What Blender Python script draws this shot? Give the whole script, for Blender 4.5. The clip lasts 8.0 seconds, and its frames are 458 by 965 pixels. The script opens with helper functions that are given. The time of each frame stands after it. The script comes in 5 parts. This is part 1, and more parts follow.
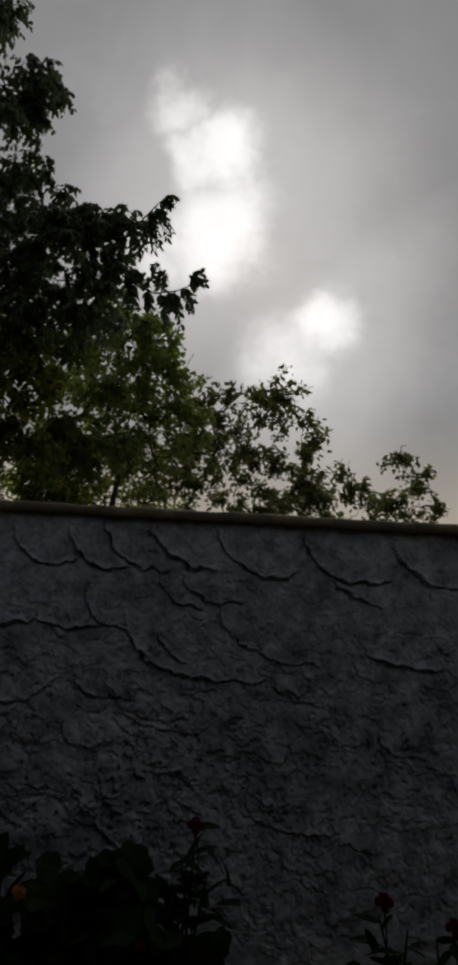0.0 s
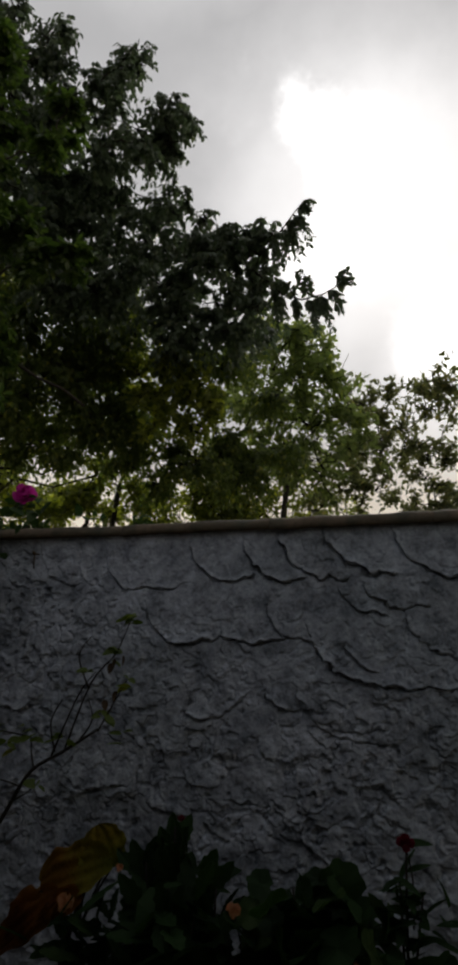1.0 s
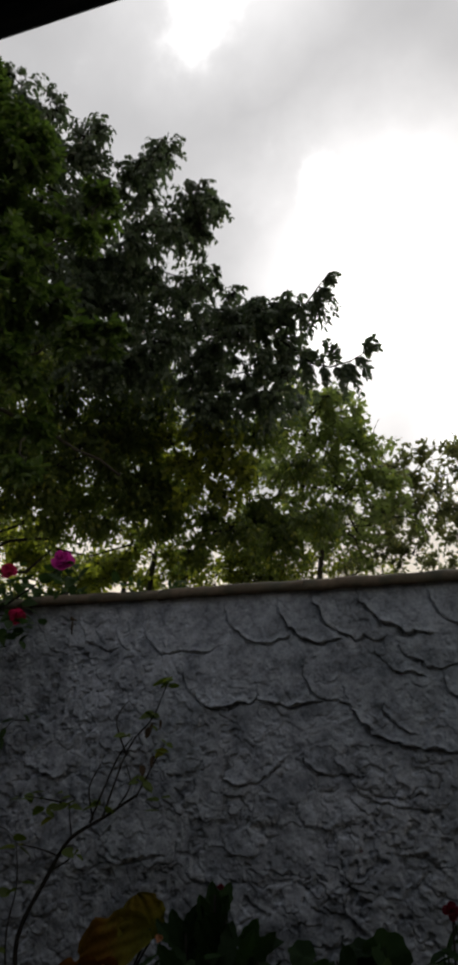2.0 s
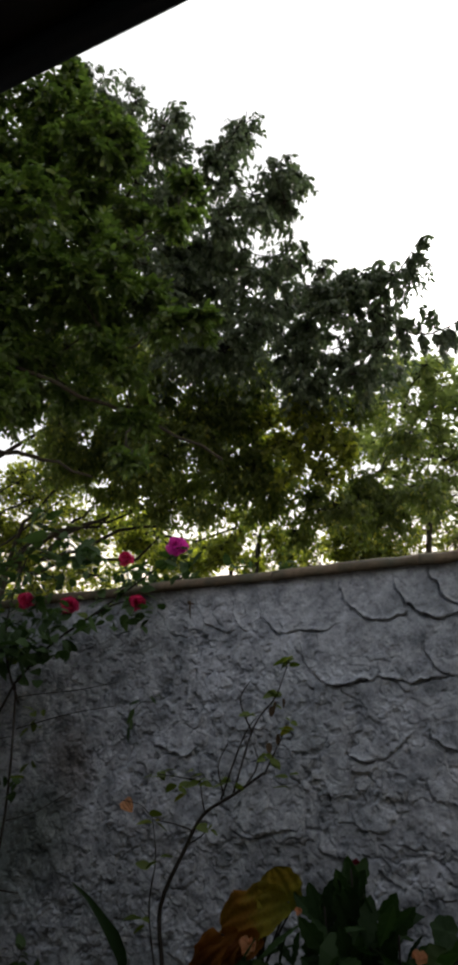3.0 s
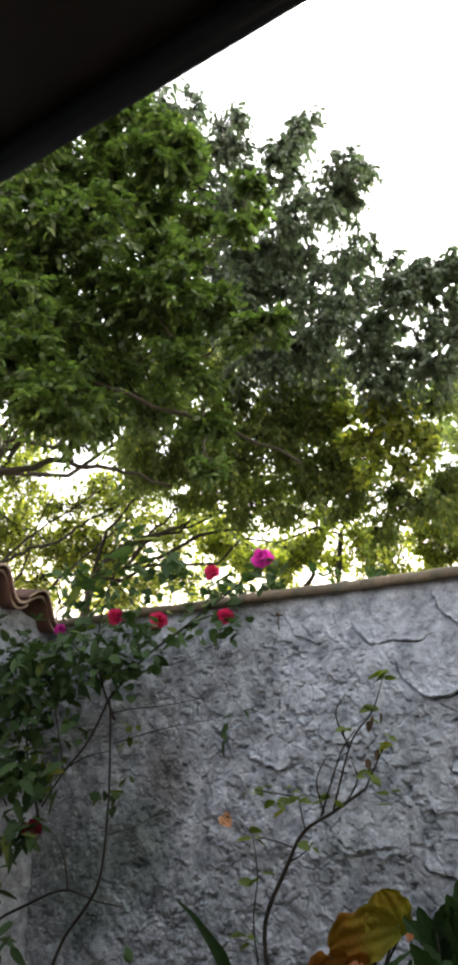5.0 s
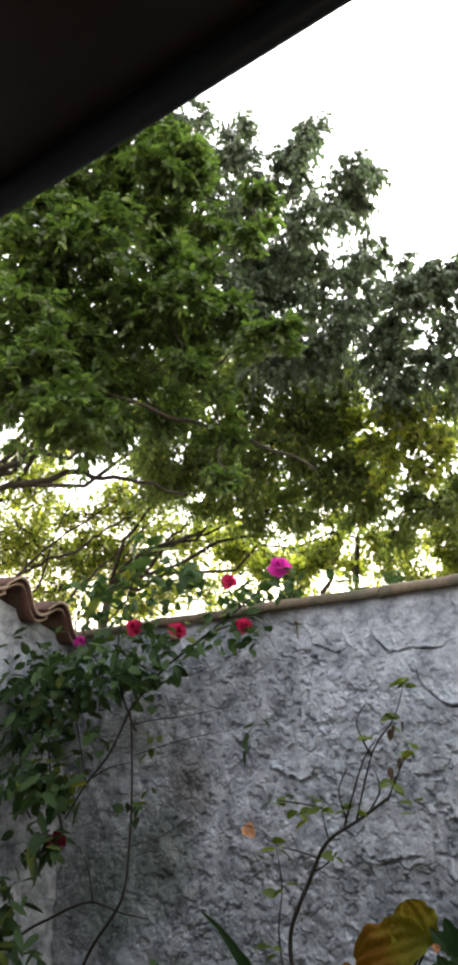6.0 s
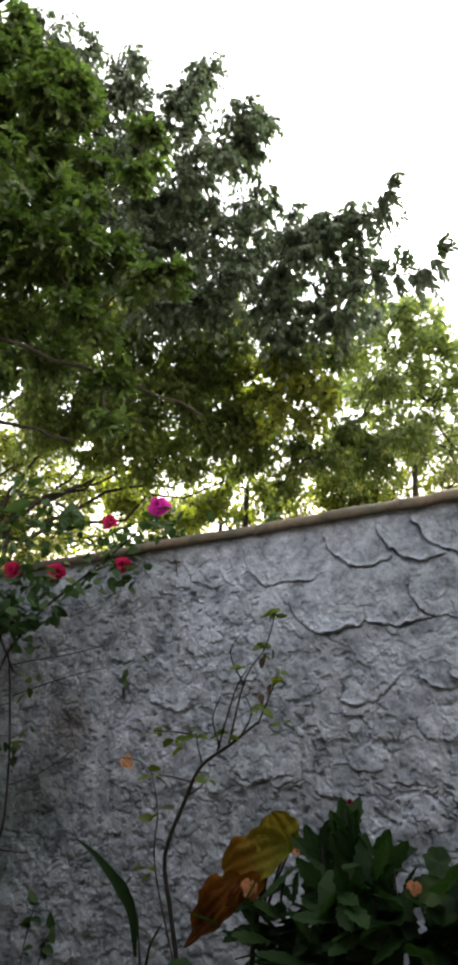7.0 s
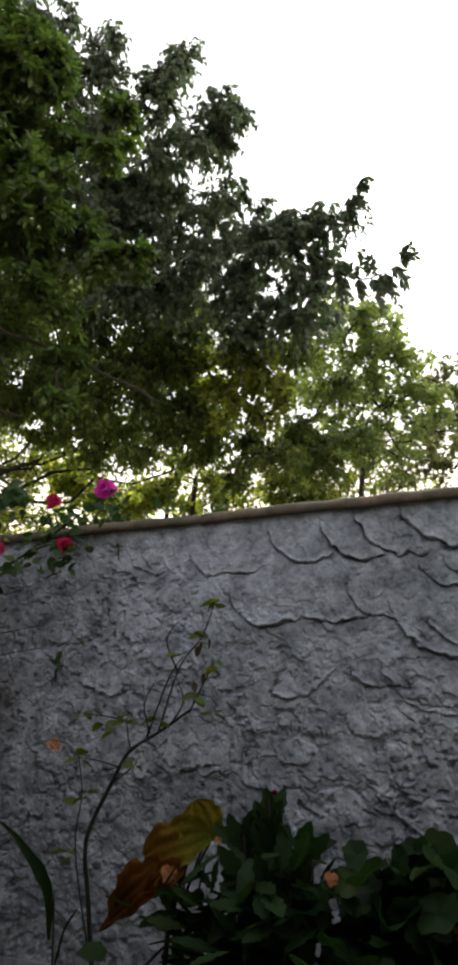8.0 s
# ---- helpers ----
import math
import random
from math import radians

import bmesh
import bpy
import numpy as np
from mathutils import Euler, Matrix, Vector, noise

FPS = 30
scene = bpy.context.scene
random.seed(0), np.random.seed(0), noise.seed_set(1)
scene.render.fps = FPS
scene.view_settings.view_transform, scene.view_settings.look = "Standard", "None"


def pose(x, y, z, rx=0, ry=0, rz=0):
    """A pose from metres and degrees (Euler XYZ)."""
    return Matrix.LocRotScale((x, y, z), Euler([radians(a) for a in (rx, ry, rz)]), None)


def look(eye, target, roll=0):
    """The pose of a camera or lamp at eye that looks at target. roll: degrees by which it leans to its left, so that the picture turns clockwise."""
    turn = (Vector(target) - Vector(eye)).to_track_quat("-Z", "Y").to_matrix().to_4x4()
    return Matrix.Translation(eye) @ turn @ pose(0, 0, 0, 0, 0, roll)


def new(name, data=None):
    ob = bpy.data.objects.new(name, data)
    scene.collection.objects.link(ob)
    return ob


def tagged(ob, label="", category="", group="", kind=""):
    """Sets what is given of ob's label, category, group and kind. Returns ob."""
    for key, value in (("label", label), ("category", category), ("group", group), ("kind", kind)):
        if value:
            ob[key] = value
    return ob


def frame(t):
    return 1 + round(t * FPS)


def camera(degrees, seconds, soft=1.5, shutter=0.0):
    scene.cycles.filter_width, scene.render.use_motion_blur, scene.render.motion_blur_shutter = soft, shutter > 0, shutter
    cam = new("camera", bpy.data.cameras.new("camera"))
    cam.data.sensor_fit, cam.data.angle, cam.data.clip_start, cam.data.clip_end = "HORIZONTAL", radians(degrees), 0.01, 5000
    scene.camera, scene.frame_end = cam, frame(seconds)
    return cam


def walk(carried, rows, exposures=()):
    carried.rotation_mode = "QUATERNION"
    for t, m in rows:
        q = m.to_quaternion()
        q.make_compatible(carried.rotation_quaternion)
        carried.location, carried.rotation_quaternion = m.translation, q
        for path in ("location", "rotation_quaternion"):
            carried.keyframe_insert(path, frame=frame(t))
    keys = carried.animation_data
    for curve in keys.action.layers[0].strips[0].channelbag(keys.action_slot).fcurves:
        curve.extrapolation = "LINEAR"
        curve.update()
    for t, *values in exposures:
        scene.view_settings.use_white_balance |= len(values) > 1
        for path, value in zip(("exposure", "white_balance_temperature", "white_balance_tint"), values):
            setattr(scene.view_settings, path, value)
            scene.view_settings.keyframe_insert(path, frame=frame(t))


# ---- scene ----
cam = camera(34.8, 8.0, soft=4.4, shutter=0.0)
# seconds, eye x y z, turn to the left, tilt up, lean
PATH = [
    (0, 0.009, 0.042, 1.486, 1.92, 16.69, 3.66),
    (0.3, -0.033, 0.066, 1.515, 6.21, 15.15, -0.28),
    (0.5, -0.041, 0.060, 1.523, 10.37, 15.03, 0.01),
    (1, 0.008, 0.078, 1.504, 15.67, 16.63, 1.20),
    (1.2, 0.036, 0.066, 1.492, 15.17, 18.82, -0.80),
    (2.3, 0.029, 0.025, 1.463, 21.52, 21.93, 1.54),
    (2.5, 0.018, 0.018, 1.466, 24.15, 21.06, 1.17),
    (3, -0.003, 0.011, 1.463, 26.79, 20.35, 0.20),
    (3.5, 0.002, 0.012, 1.499, 28.19, 19.68, -0.09),
    (4, -0.018, 0.008, 1.525, 30.32, 19.14, -0.17),
    (4.5, -0.033, 0.010, 1.529, 31.90, 19.43, -0.10),
    (6, -0.025, -0.006, 1.556, 34.33, 20.37, -1.33),
    (6.5, -0.001, 0.007, 1.546, 30.16, 18.39, -3.65),
    (7, 0.030, 0.036, 1.478, 25.99, 16.66, -3.64),
    (7.5, 0.022, 0.051, 1.459, 22.89, 16.00, -3.13),
    (8, 0.028, 0.046, 1.466, 21.86, 15.93, -0.68),
]


def carried_pose(x, y, z, yaw, pitch, roll):
    a, b = radians(yaw), radians(pitch)
    eye = Vector((x, y, z))
    ahead = Vector((-math.sin(a) * math.cos(b), math.cos(a) * math.cos(b), math.sin(b)))
    return look(eye, eye + ahead, roll)


EXPOSURES = [(0.0, -1.55), (0.5, -1.4), (0.8, -0.86), (1.2, -0.36), (2.3, -0.12), (2.8, 0.58), (3.5, 1.38), (4.0, 1.74), (4.5, 2.25), (6.0, 2.62), (6.5, 2.66), (7.2, 1.91), (8.0, 1.4)]
walk(cam, [(r[0], carried_pose(*r[1:])) for r in PATH], EXPOSURES)

# ---- sky and sun ----
SUN_AZ, SUN_EL = 1.0, 34.0          # degrees right of the wall's normal, and up


def toward(az, el):
    a, e = radians(az), radians(el)
    return Vector((math.sin(a) * math.cos(e), math.cos(a) * math.cos(e), math.sin(e)))


def build_world():
    w = bpy.data.worlds.new("cloudy_sky")
    scene.world = w
    w.use_nodes = True
    nt = w.node_tree
    N, link = nt.nodes, nt.links.new
    N.clear()
    out, bg = N.new("ShaderNodeOutputWorld"), N.new("ShaderNodeBackground")
    sky = N.new("ShaderNodeTexSky")
    sky.sky_type, sky.sun_disc = "NISHITA", False
    sky.sun_elevation, sky.sun_rotation = radians(SUN_EL), radians(SUN_AZ)
    co = N.new("ShaderNodeTexCoord")

    def math_node(op, a, b=None, c=None):
        n = N.new("ShaderNodeMath")
        n.operation = op
        for i, v in enumerate((a, b, c)):
            if v is None:
                continue
            if isinstance(v, (int, float)):
                n.inputs[i].default_value = v
            else:
                link(v, n.inputs[i])
        return n.outputs[0]

    def noise_node(scale, detail, rough, vec):
        n = N.new("ShaderNodeTexNoise")
        n.inputs["Scale"].default_value, n.inputs["Detail"].default_value, n.inputs["Roughness"].default_value = scale, detail, rough
        link(vec, n.inputs["Vector"])
        return n

    # the direction, bent a little so that the gaps between clouds get ragged rims
    warp = noise_node(5.0, 5.0, 0.6, co.outputs["Generated"])
    bent = N.new("ShaderNodeMix")
    bent.data_type = "VECTOR"
    bent.inputs["Factor"].default_value = 0.13
    link(co.outputs["Generated"], bent.inputs["A"])
    link(warp.outputs["Color"], bent.inputs["B"])

    def gap(az, el, inner, outer):
        d = N.new("ShaderNodeVectorMath")
        d.operation = "DISTANCE"
        off = toward(az, el) * 0.87 + Vector((0.065, 0.065, 0.065))
        d.inputs[1].default_value = off
        link(bent.outputs["Result"], d.inputs[0])
        m = N.new("ShaderNodeMapRange")
        m.interpolation_type = "SMOOTHERSTEP"
        m.inputs["From Min"].default_value, m.inputs["From Max"].default_value = outer, inner
        link(d.outputs["Value"], m.inputs["Value"])
        return m.outputs["Result"]

    def brighter(*parts):
        total = parts[0]
        for p in parts[1:]:
            total = math_node("MAXIMUM", total, p)
        return total

    def weak(value, share):
        return math_node("MULTIPLY", value, share)

    # a chain of torn gaps before the sun, a second one lower, a third high up, and the glow round them
    front = gap(-3.0, 36.0, 0.35, 1.3)
    cores = brighter(gap(-4.3, 35.0, 0.0, 0.115), gap(-6.2, 39.6, 0.0, 0.08), weak(gap(-9.4, 43.0, 0.0, 0.06), 0.7), weak(gap(-8.3, 33.2, 0.0, 0.07), 0.8),
                     weak(gap(7.0, 29.0, 0.0, 0.085), 0.9), weak(gap(3.4, 26.5, 0.0, 0.12), 0.72), weak(gap(-23.0, 55.5, 0.0, 0.09), 0.55))
    halo = brighter(gap(-3.5, 36.5, 0.0, 0.3), weak(gap(5.5, 28.5, 0.0, 0.25), 0.95), weak(gap(-22.0, 58.0, 0.0, 0.2), 0.5))
    ragged = noise_node(11.0, 6.0, 0.6, co.outputs["Generated"]).outputs["Fac"]
    torn = N.new("ShaderNodeMapRange")
    torn.interpolation_type = "SMOOTHSTEP"
    torn.inputs["From Min"].default_value, torn.inputs["From Max"].default_value = 0.1, 1.1
    link(math_node("ADD", cores, math_node("MULTIPLY", math_node("SUBTRACT", ragged, 0.5), 1.1)), torn.inputs["Value"])
    bright = torn.outputs["Result"]
    soft = noise_node(3.2, 5.0, 0.5, co.outputs["Generated"]).outputs["Fac"]
    level = math_node("MULTIPLY_ADD", soft, 0.3, 0.035)
    level = math_node("MULTIPLY_ADD", front, 0.13, level)
    level = math_node("MULTIPLY_ADD", halo, 0.4, level)
    level = math_node("MULTIPLY_ADD", bright, 0.7, level)
    # low down the light comes through more haze and turns warm
    xyz = N.new("ShaderNodeSeparateXYZ")
    link(co.outputs["Generated"], xyz.inputs[0])
    low = N.new("ShaderNodeMapRange")
    low.interpolation_type = "SMOOTHSTEP"
    low.inputs["From Min"].default_value, low.inputs["From Max"].default_value = 0.4, 0.1
    link(xyz.outputs["Z"], low.inputs["Value"])
    haze = low.outputs["Result"]
    cloud = N.new("ShaderNodeCombineColor")
    link(math_node("MULTIPLY", level, math_node("MULTIPLY_ADD", haze, -0.12, 1.02)), cloud.inputs[0])
    link(math_node("MULTIPLY", level, math_node("MULTIPLY_ADD", haze, -0.22, 1.0)), cloud.inputs[1])
    link(math_node("MULTIPLY", level, math_node("MULTIPLY_ADD", haze, -0.42, 0.99)), cloud.inputs[2])
    glow = N.new("ShaderNodeCombineColor")
    for i, tone in enumerate((0.35, 0.275, 0.19)):
        link(math_node("MULTIPLY", haze, tone), glow.inputs[i])
    low_glow = N.new("ShaderNodeVectorMath")
    low_glow.operation = "ADD"
    link(cloud.outputs["Color"], low_glow.inputs[0])
    link(glow.outputs["Color"], low_glow.inputs[1])
    blue = N.new("ShaderNodeMix")
    blue.data_type = "RGBA"
    blue.inputs["Factor"].default_value = 1.0
    blue.blend_type = "ADD"
    dim = N.new("ShaderNodeVectorMath")
    dim.operation = "SCALE"
    dim.inputs["Scale"].default_value = 0.006
    link(sky.outputs["Color"], dim.inputs[0])
    link(low_glow.outputs["Vector"], blue.inputs["A"])
    link(dim.outputs["Vector"], blue.inputs["B"])
    link(blue.outputs["Result"], bg.inputs["Color"])
    bg.inputs["Strength"].default_value = 2.0
    link(bg.outputs["Background"], out.inputs["Surface"])


build_world()
sun = new("sun", bpy.data.lights.new("sun", "SUN"))
sun.data.energy, sun.data.angle, sun.data.color = 1.6, radians(14), (1.0, 0.93, 0.8)
sun.matrix_world = look(toward(SUN_AZ, SUN_EL) * 60, (0, 0, 0))


# ---- materials ----
def material(name):
    m = bpy.data.materials.new(name)
    m.use_nodes = True
    nt = m.node_tree
    nt.nodes.clear()
    out = nt.nodes.new("ShaderNodeOutputMaterial")
    b = nt.nodes.new("ShaderNodeBsdfPrincipled")
    nt.links.new(b.outputs["BSDF"], out.inputs["Surface"])
    return m, nt, b, out


def tex(nt, scale, detail=6.0, rough=0.6, kind="ShaderNodeTexNoise"):
    co = nt.nodes.new("ShaderNodeTexCoord")
    n = nt.nodes.new(kind)
    n.inputs["Scale"].default_value = scale
    if kind == "ShaderNodeTexNoise":
        n.inputs["Detail"].default_value, n.inputs["Roughness"].default_value = detail, rough
    nt.links.new(co.outputs["Object"], n.inputs["Vector"])
    return n


def ramp(nt, fac, stops):
    r = nt.nodes.new("ShaderNodeValToRGB")
    e = r.color_ramp.elements
    while len(e) < len(stops):
        e.new(0.5)
    for k, (p, c) in enumerate(stops):
        e[k].position, e[k].color = p, (*c, 1)
    nt.links.new(fac, r.inputs["Fac"])
    return r.outputs["Color"]


def mixed(nt, fac, a, b, mode="MIX"):
    m = nt.nodes.new("ShaderNodeMix")
    m.data_type, m.blend_type = "RGBA", mode
    for key, v in (("Factor", fac), ("A", a), ("B", b)):
        if isinstance(v, (int, float)):
            m.inputs[key].default_value = v
        elif isinstance(v, tuple):
            m.inputs[key].default_value = (*v, 1)
        else:
            nt.links.new(v, m.inputs[key])
    return m.outputs["Result"]


def bumped(nt, b, height, strength, distance):
    n = nt.nodes.new("ShaderNodeBump")
    n.inputs["Strength"].default_value, n.inputs["Distance"].default_value = strength, distance
    nt.links.new(height, n.inputs["Height"])
    nt.links.new(n.outputs["Normal"], b.inputs["Normal"])


def rough_surface(name, base, spots, grain, grain_scale, spot_scale, roughness=0.9, bump=0.5, depth=0.004):
    """A matt mineral or wooden surface: grain, larger stains and fine relief."""
    m, nt, b, out = material(name)
    fine, big = tex(nt, grain_scale, 8, 0.65), tex(nt, spot_scale, 4, 0.6)
    c = ramp(nt, fine.outputs["Fac"], [(0.3, grain), (0.62, base)])
    f = nt.nodes.new("ShaderNodeMapRange")
    f.inputs["From Min"].default_value, f.inputs["From Max"].default_value = 0.45, 0.7
    nt.links.new(big.outputs["Fac"], f.inputs["Value"])
    c = mixed(nt, f.outputs["Result"], c, spots)
    nt.links.new(c, b.inputs["Base Color"])
    b.inputs["Roughness"].default_value = roughness
    b.inputs["Specular IOR Level"].default_value = 0.25
    bumped(nt, b, fine.outputs["Fac"], bump, depth)
    return m


def plaster_material():
    """Old whitewash on coarse lime plaster: pale flakes, grey grit, mildew patches."""
    m, nt, b, out = material("whitewashed_plaster")
    grit, flakes, damp, patch = tex(nt, 38, 7, 0.65), tex(nt, 13, 8, 0.7), tex(nt, 1.6, 5, 0.6), tex(nt, 4.0, 5, 0.65)
    c = ramp(nt, flakes.outputs["Fac"], [(0.34, (0.185, 0.207, 0.242)), (0.46, (0.325, 0.355, 0.41)), (0.62, (0.44, 0.48, 0.548))])
    g = ramp(nt, grit.outputs["Fac"], [(0.34, (0.62, 0.62, 0.62)), (0.5, (1.0, 1.0, 1.0))])
    c = mixed(nt, 0.6, c, g, "MULTIPLY")
    speck = tex(nt, 95, 3, 0.5)
    s = ramp(nt, speck.outputs["Fac"], [(0.36, (1.25, 1.25, 1.25)), (0.42, (1.0, 1.0, 1.0)), (0.57, (1.0, 1.0, 1.0)), (0.64, (0.42, 0.42, 0.42))])
    c = mixed(nt, 0.35, c, s, "MULTIPLY")
    hole = tex(nt, 42, 3, 0.55)
    c = mixed(nt, 0.4, c, ramp(nt, hole.outputs["Fac"], [(0.3, (1.35, 1.35, 1.35)), (0.38, (1.0, 1.0, 1.0)), (0.61, (1.0, 1.0, 1.0)), (0.66, (0.42, 0.43, 0.43))]), "MULTIPLY")
    d = ramp(nt, damp.outputs["Fac"], [(0.4, (1.0, 1.0, 1.0)), (0.7, (0.66, 0.7, 0.68))])
    c = mixed(nt, 0.75, c, d, "MULTIPLY")
    wash = tex(nt, 6.5, 4, 0.55)
    c = mixed(nt, 0.55, c, ramp(nt, wash.outputs["Fac"], [(0.36, (0.64, 0.66, 0.68)), (0.5, (0.95, 0.95, 0.95)), (0.62, (1.2, 1.2, 1.22))]), "MULTIPLY")
    p = ramp(nt, patch.outputs["Fac"], [(0.55, (1.0, 1.0, 1.0)), (0.72, (0.74, 0.7, 0.66))])
    c = mixed(nt, 0.5, c, p, "MULTIPLY")
    # two mildew stains beside the climbing plant
    geo = nt.nodes.new("ShaderNodeNewGeometry")
    bend = nt.nodes.new("ShaderNodeVectorMath")
    bend.operation = "MULTIPLY_ADD"
    bend.inputs[1].default_value = (0.3, 0.3, 0.3)
    nt.links.new(patch.outputs["Color"], bend.inputs[0])
    nt.links.new(geo.outputs["Position"], bend.inputs[2])
    for x, y, z, r, tone in ((-2.05, 2.95, 1.57, 0.19, (0.5, 0.45, 0.42)), (-2.18, 2.95, 1.3, 0.26, (0.54, 0.58, 0.52)), (-2.5, 2.95, 1.12, 0.38, (0.46, 0.54, 0.48))):
        far = nt.nodes.new("ShaderNodeVectorMath")
        far.operation = "DISTANCE"
        far.inputs[1].default_value = (x, y, z)
        nt.links.new(bend.outputs["Vector"], far.inputs[0])
        c = mixed(nt, 0.9, c, ramp(nt, far.outputs["Value"], [(r * 0.35, tone), (r, (1.0, 1.0, 1.0))]), "MULTIPLY")
    nt.links.new(c, b.inputs["Base Color"])
    b.inputs["Roughness"].default_value = 0.95
    b.inputs["Specular IOR Level"].default_value = 0.15
    bumped(nt, b, grit.outputs["Fac"], 0.4, 0.005)
    return m


def leaf_material(name, dark, light, old, glow, old_share=0.08, gloss=0.45, through_light=0.45, shine=0.25):
    """Leaves that let light through; they vary from leaf to leaf."""
    m, nt, b, out = material(name)
    geo = nt.nodes.new("ShaderNodeNewGeometry")
    info = nt.nodes.new("ShaderNodeObjectInfo")
    add = nt.nodes.new("ShaderNodeMath")
    add.operation = "ADD"
    nt.links.new(geo.outputs["Random Per Island"], add.inputs[0])
    nt.links.new(info.outputs["Random"], add.inputs[1])
    fr = nt.nodes.new("ShaderNodeMath")
    fr.operation = "FRACT"
    nt.links.new(add.outputs[0], fr.inputs[0])
    c = ramp(nt, fr.outputs[0], [(0.0, dark), (0.6, light), (1.0 - old_share, light), (1.0, old)])
    blotch = tex(nt, 18, 4, 0.6)
    c = mixed(nt, 0.35, c, ramp(nt, blotch.outputs["Fac"], [(0.35, (0.6, 0.6, 0.6)), (0.65, (1.0, 1.0, 1.0))]), "MULTIPLY")
    nt.links.new(c, b.inputs["Base Color"])
    b.inputs["Roughness"].default_value = gloss
    b.inputs["Specular IOR Level"].default_value = shine
    t = nt.nodes.new("ShaderNodeBsdfTranslucent")
    nt.links.new(mixed(nt, 1.0, c, glow, "MULTIPLY"), t.inputs["Color"])
    mx = nt.nodes.new("ShaderNodeMixShader")
    mx.inputs[0].default_value = through_light
    nt.links.new(b.outputs["BSDF"], mx.inputs[1])
    nt.links.new(t.outputs["BSDF"], mx.inputs[2])
    nt.links.new(mx.outputs["Shader"], out.inputs["Surface"])
    return m


def withering_material(name, fresh, old, dry):
    """A leaf that yellows from its stalk to its tip, with brown spots and raised veins."""
    m = leaf_material(name, fresh, old, old, (1.4, 1.3, 0.6), 0.3, 0.7, 0.3, 0.1)
    nt = m.node_tree
    b = next(n for n in nt.nodes if n.type == "BSDF_PRINCIPLED")
    co = nt.nodes.new("ShaderNodeTexCoord")
    xyz = nt.nodes.new("ShaderNodeSeparateXYZ")
    nt.links.new(co.outputs["Generated"], xyz.inputs[0])
    cloud, spots = tex(nt, 24, 5, 0.6), tex(nt, 90, 4, 0.6)
    along = nt.nodes.new("ShaderNodeMath")
    along.operation = "MULTIPLY_ADD"
    along.inputs[1].default_value = 0.7
    nt.links.new(cloud.outputs["Fac"], along.inputs[0])
    nt.links.new(xyz.outputs[0], along.inputs[2])
    c = ramp(nt, along.outputs[0], [(0.35, fresh), (0.75, old), (1.15, dry)])
    c = mixed(nt, 0.7, c, ramp(nt, spots.outputs["Fac"], [(0.36, (0.45, 0.36, 0.3)), (0.5, (1.0, 1.0, 1.0)), (0.7, (1.25, 1.2, 1.0))]), "MULTIPLY")
    for link in list(b.inputs["Base Color"].links):
        nt.links.remove(link)
    nt.links.new(c, b.inputs["Base Color"])
    bumped(nt, b, cloud.outputs["Fac"], 0.5, 0.01)
    return m


def petal_material(name, a, b_):
    return leaf_material(name, a, b_, a, (1.3, 1.1, 1.2), 0.02, 0.6, 0.45)


PLASTER = plaster_material()
CLAY = rough_surface("weathered_clay_coping", (0.125, 0.096, 0.066), (0.05, 0.052, 0.038), (0.075, 0.06, 0.044), 45, 7, 0.9, 0.6, 0.005)
TILE = rough_surface("terracotta_tile", (0.1, 0.046, 0.036), (0.055, 0.045, 0.038), (0.07, 0.036, 0.03), 60, 6, 0.85, 0.4, 0.003)
TILE_RIM = rough_surface("worn_tile_edge", (0.3, 0.235, 0.18), (0.2, 0.16, 0.12), (0.14, 0.11, 0.085), 70, 9, 0.9, 0.5, 0.003)
SOIL = rough_surface("garden_soil", (0.09, 0.065, 0.045), (0.06, 0.07, 0.03), (0.05, 0.038, 0.028), 18, 1.3, 0.95, 0.8, 0.02)
BARK = rough_surface("grey_brown_bark", (0.045, 0.038, 0.03), (0.034, 0.034, 0.026), (0.026, 0.022, 0.018), 35, 5, 0.9, 0.9, 0.01)
TWIG = rough_surface("dark_twig", (0.024, 0.02, 0.017), (0.02, 0.02, 0.015), (0.016, 0.013, 0.012), 60, 9, 0.85, 0.4, 0.002)
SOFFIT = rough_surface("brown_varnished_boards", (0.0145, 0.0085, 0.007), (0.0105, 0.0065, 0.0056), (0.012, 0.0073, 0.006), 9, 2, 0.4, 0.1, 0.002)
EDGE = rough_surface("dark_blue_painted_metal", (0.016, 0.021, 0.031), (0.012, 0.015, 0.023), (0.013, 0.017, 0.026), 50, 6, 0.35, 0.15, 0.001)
HOUSE = rough_surface("beige_house_plaster", (0.32, 0.28, 0.23), (0.24, 0.21, 0.17), (0.26, 0.23, 0.19), 40, 2, 0.9, 0.3, 0.003)
LEAF_NEAR = leaf_material("bright_pinnate_leaf", (0.036, 0.066, 0.024), (0.084, 0.132, 0.04), (0.17, 0.22, 0.07), (1.6, 1.75, 0.8), 0.07, 0.34, 0.5, 0.5)
LEAF_DARK = leaf_material("dark_hanging_leaf", (0.048, 0.07, 0.045), (0.08, 0.108, 0.066), (0.13, 0.155, 0.08), (1.5, 1.65, 1.2), 0.05, 0.4, 0.4, 0.4)
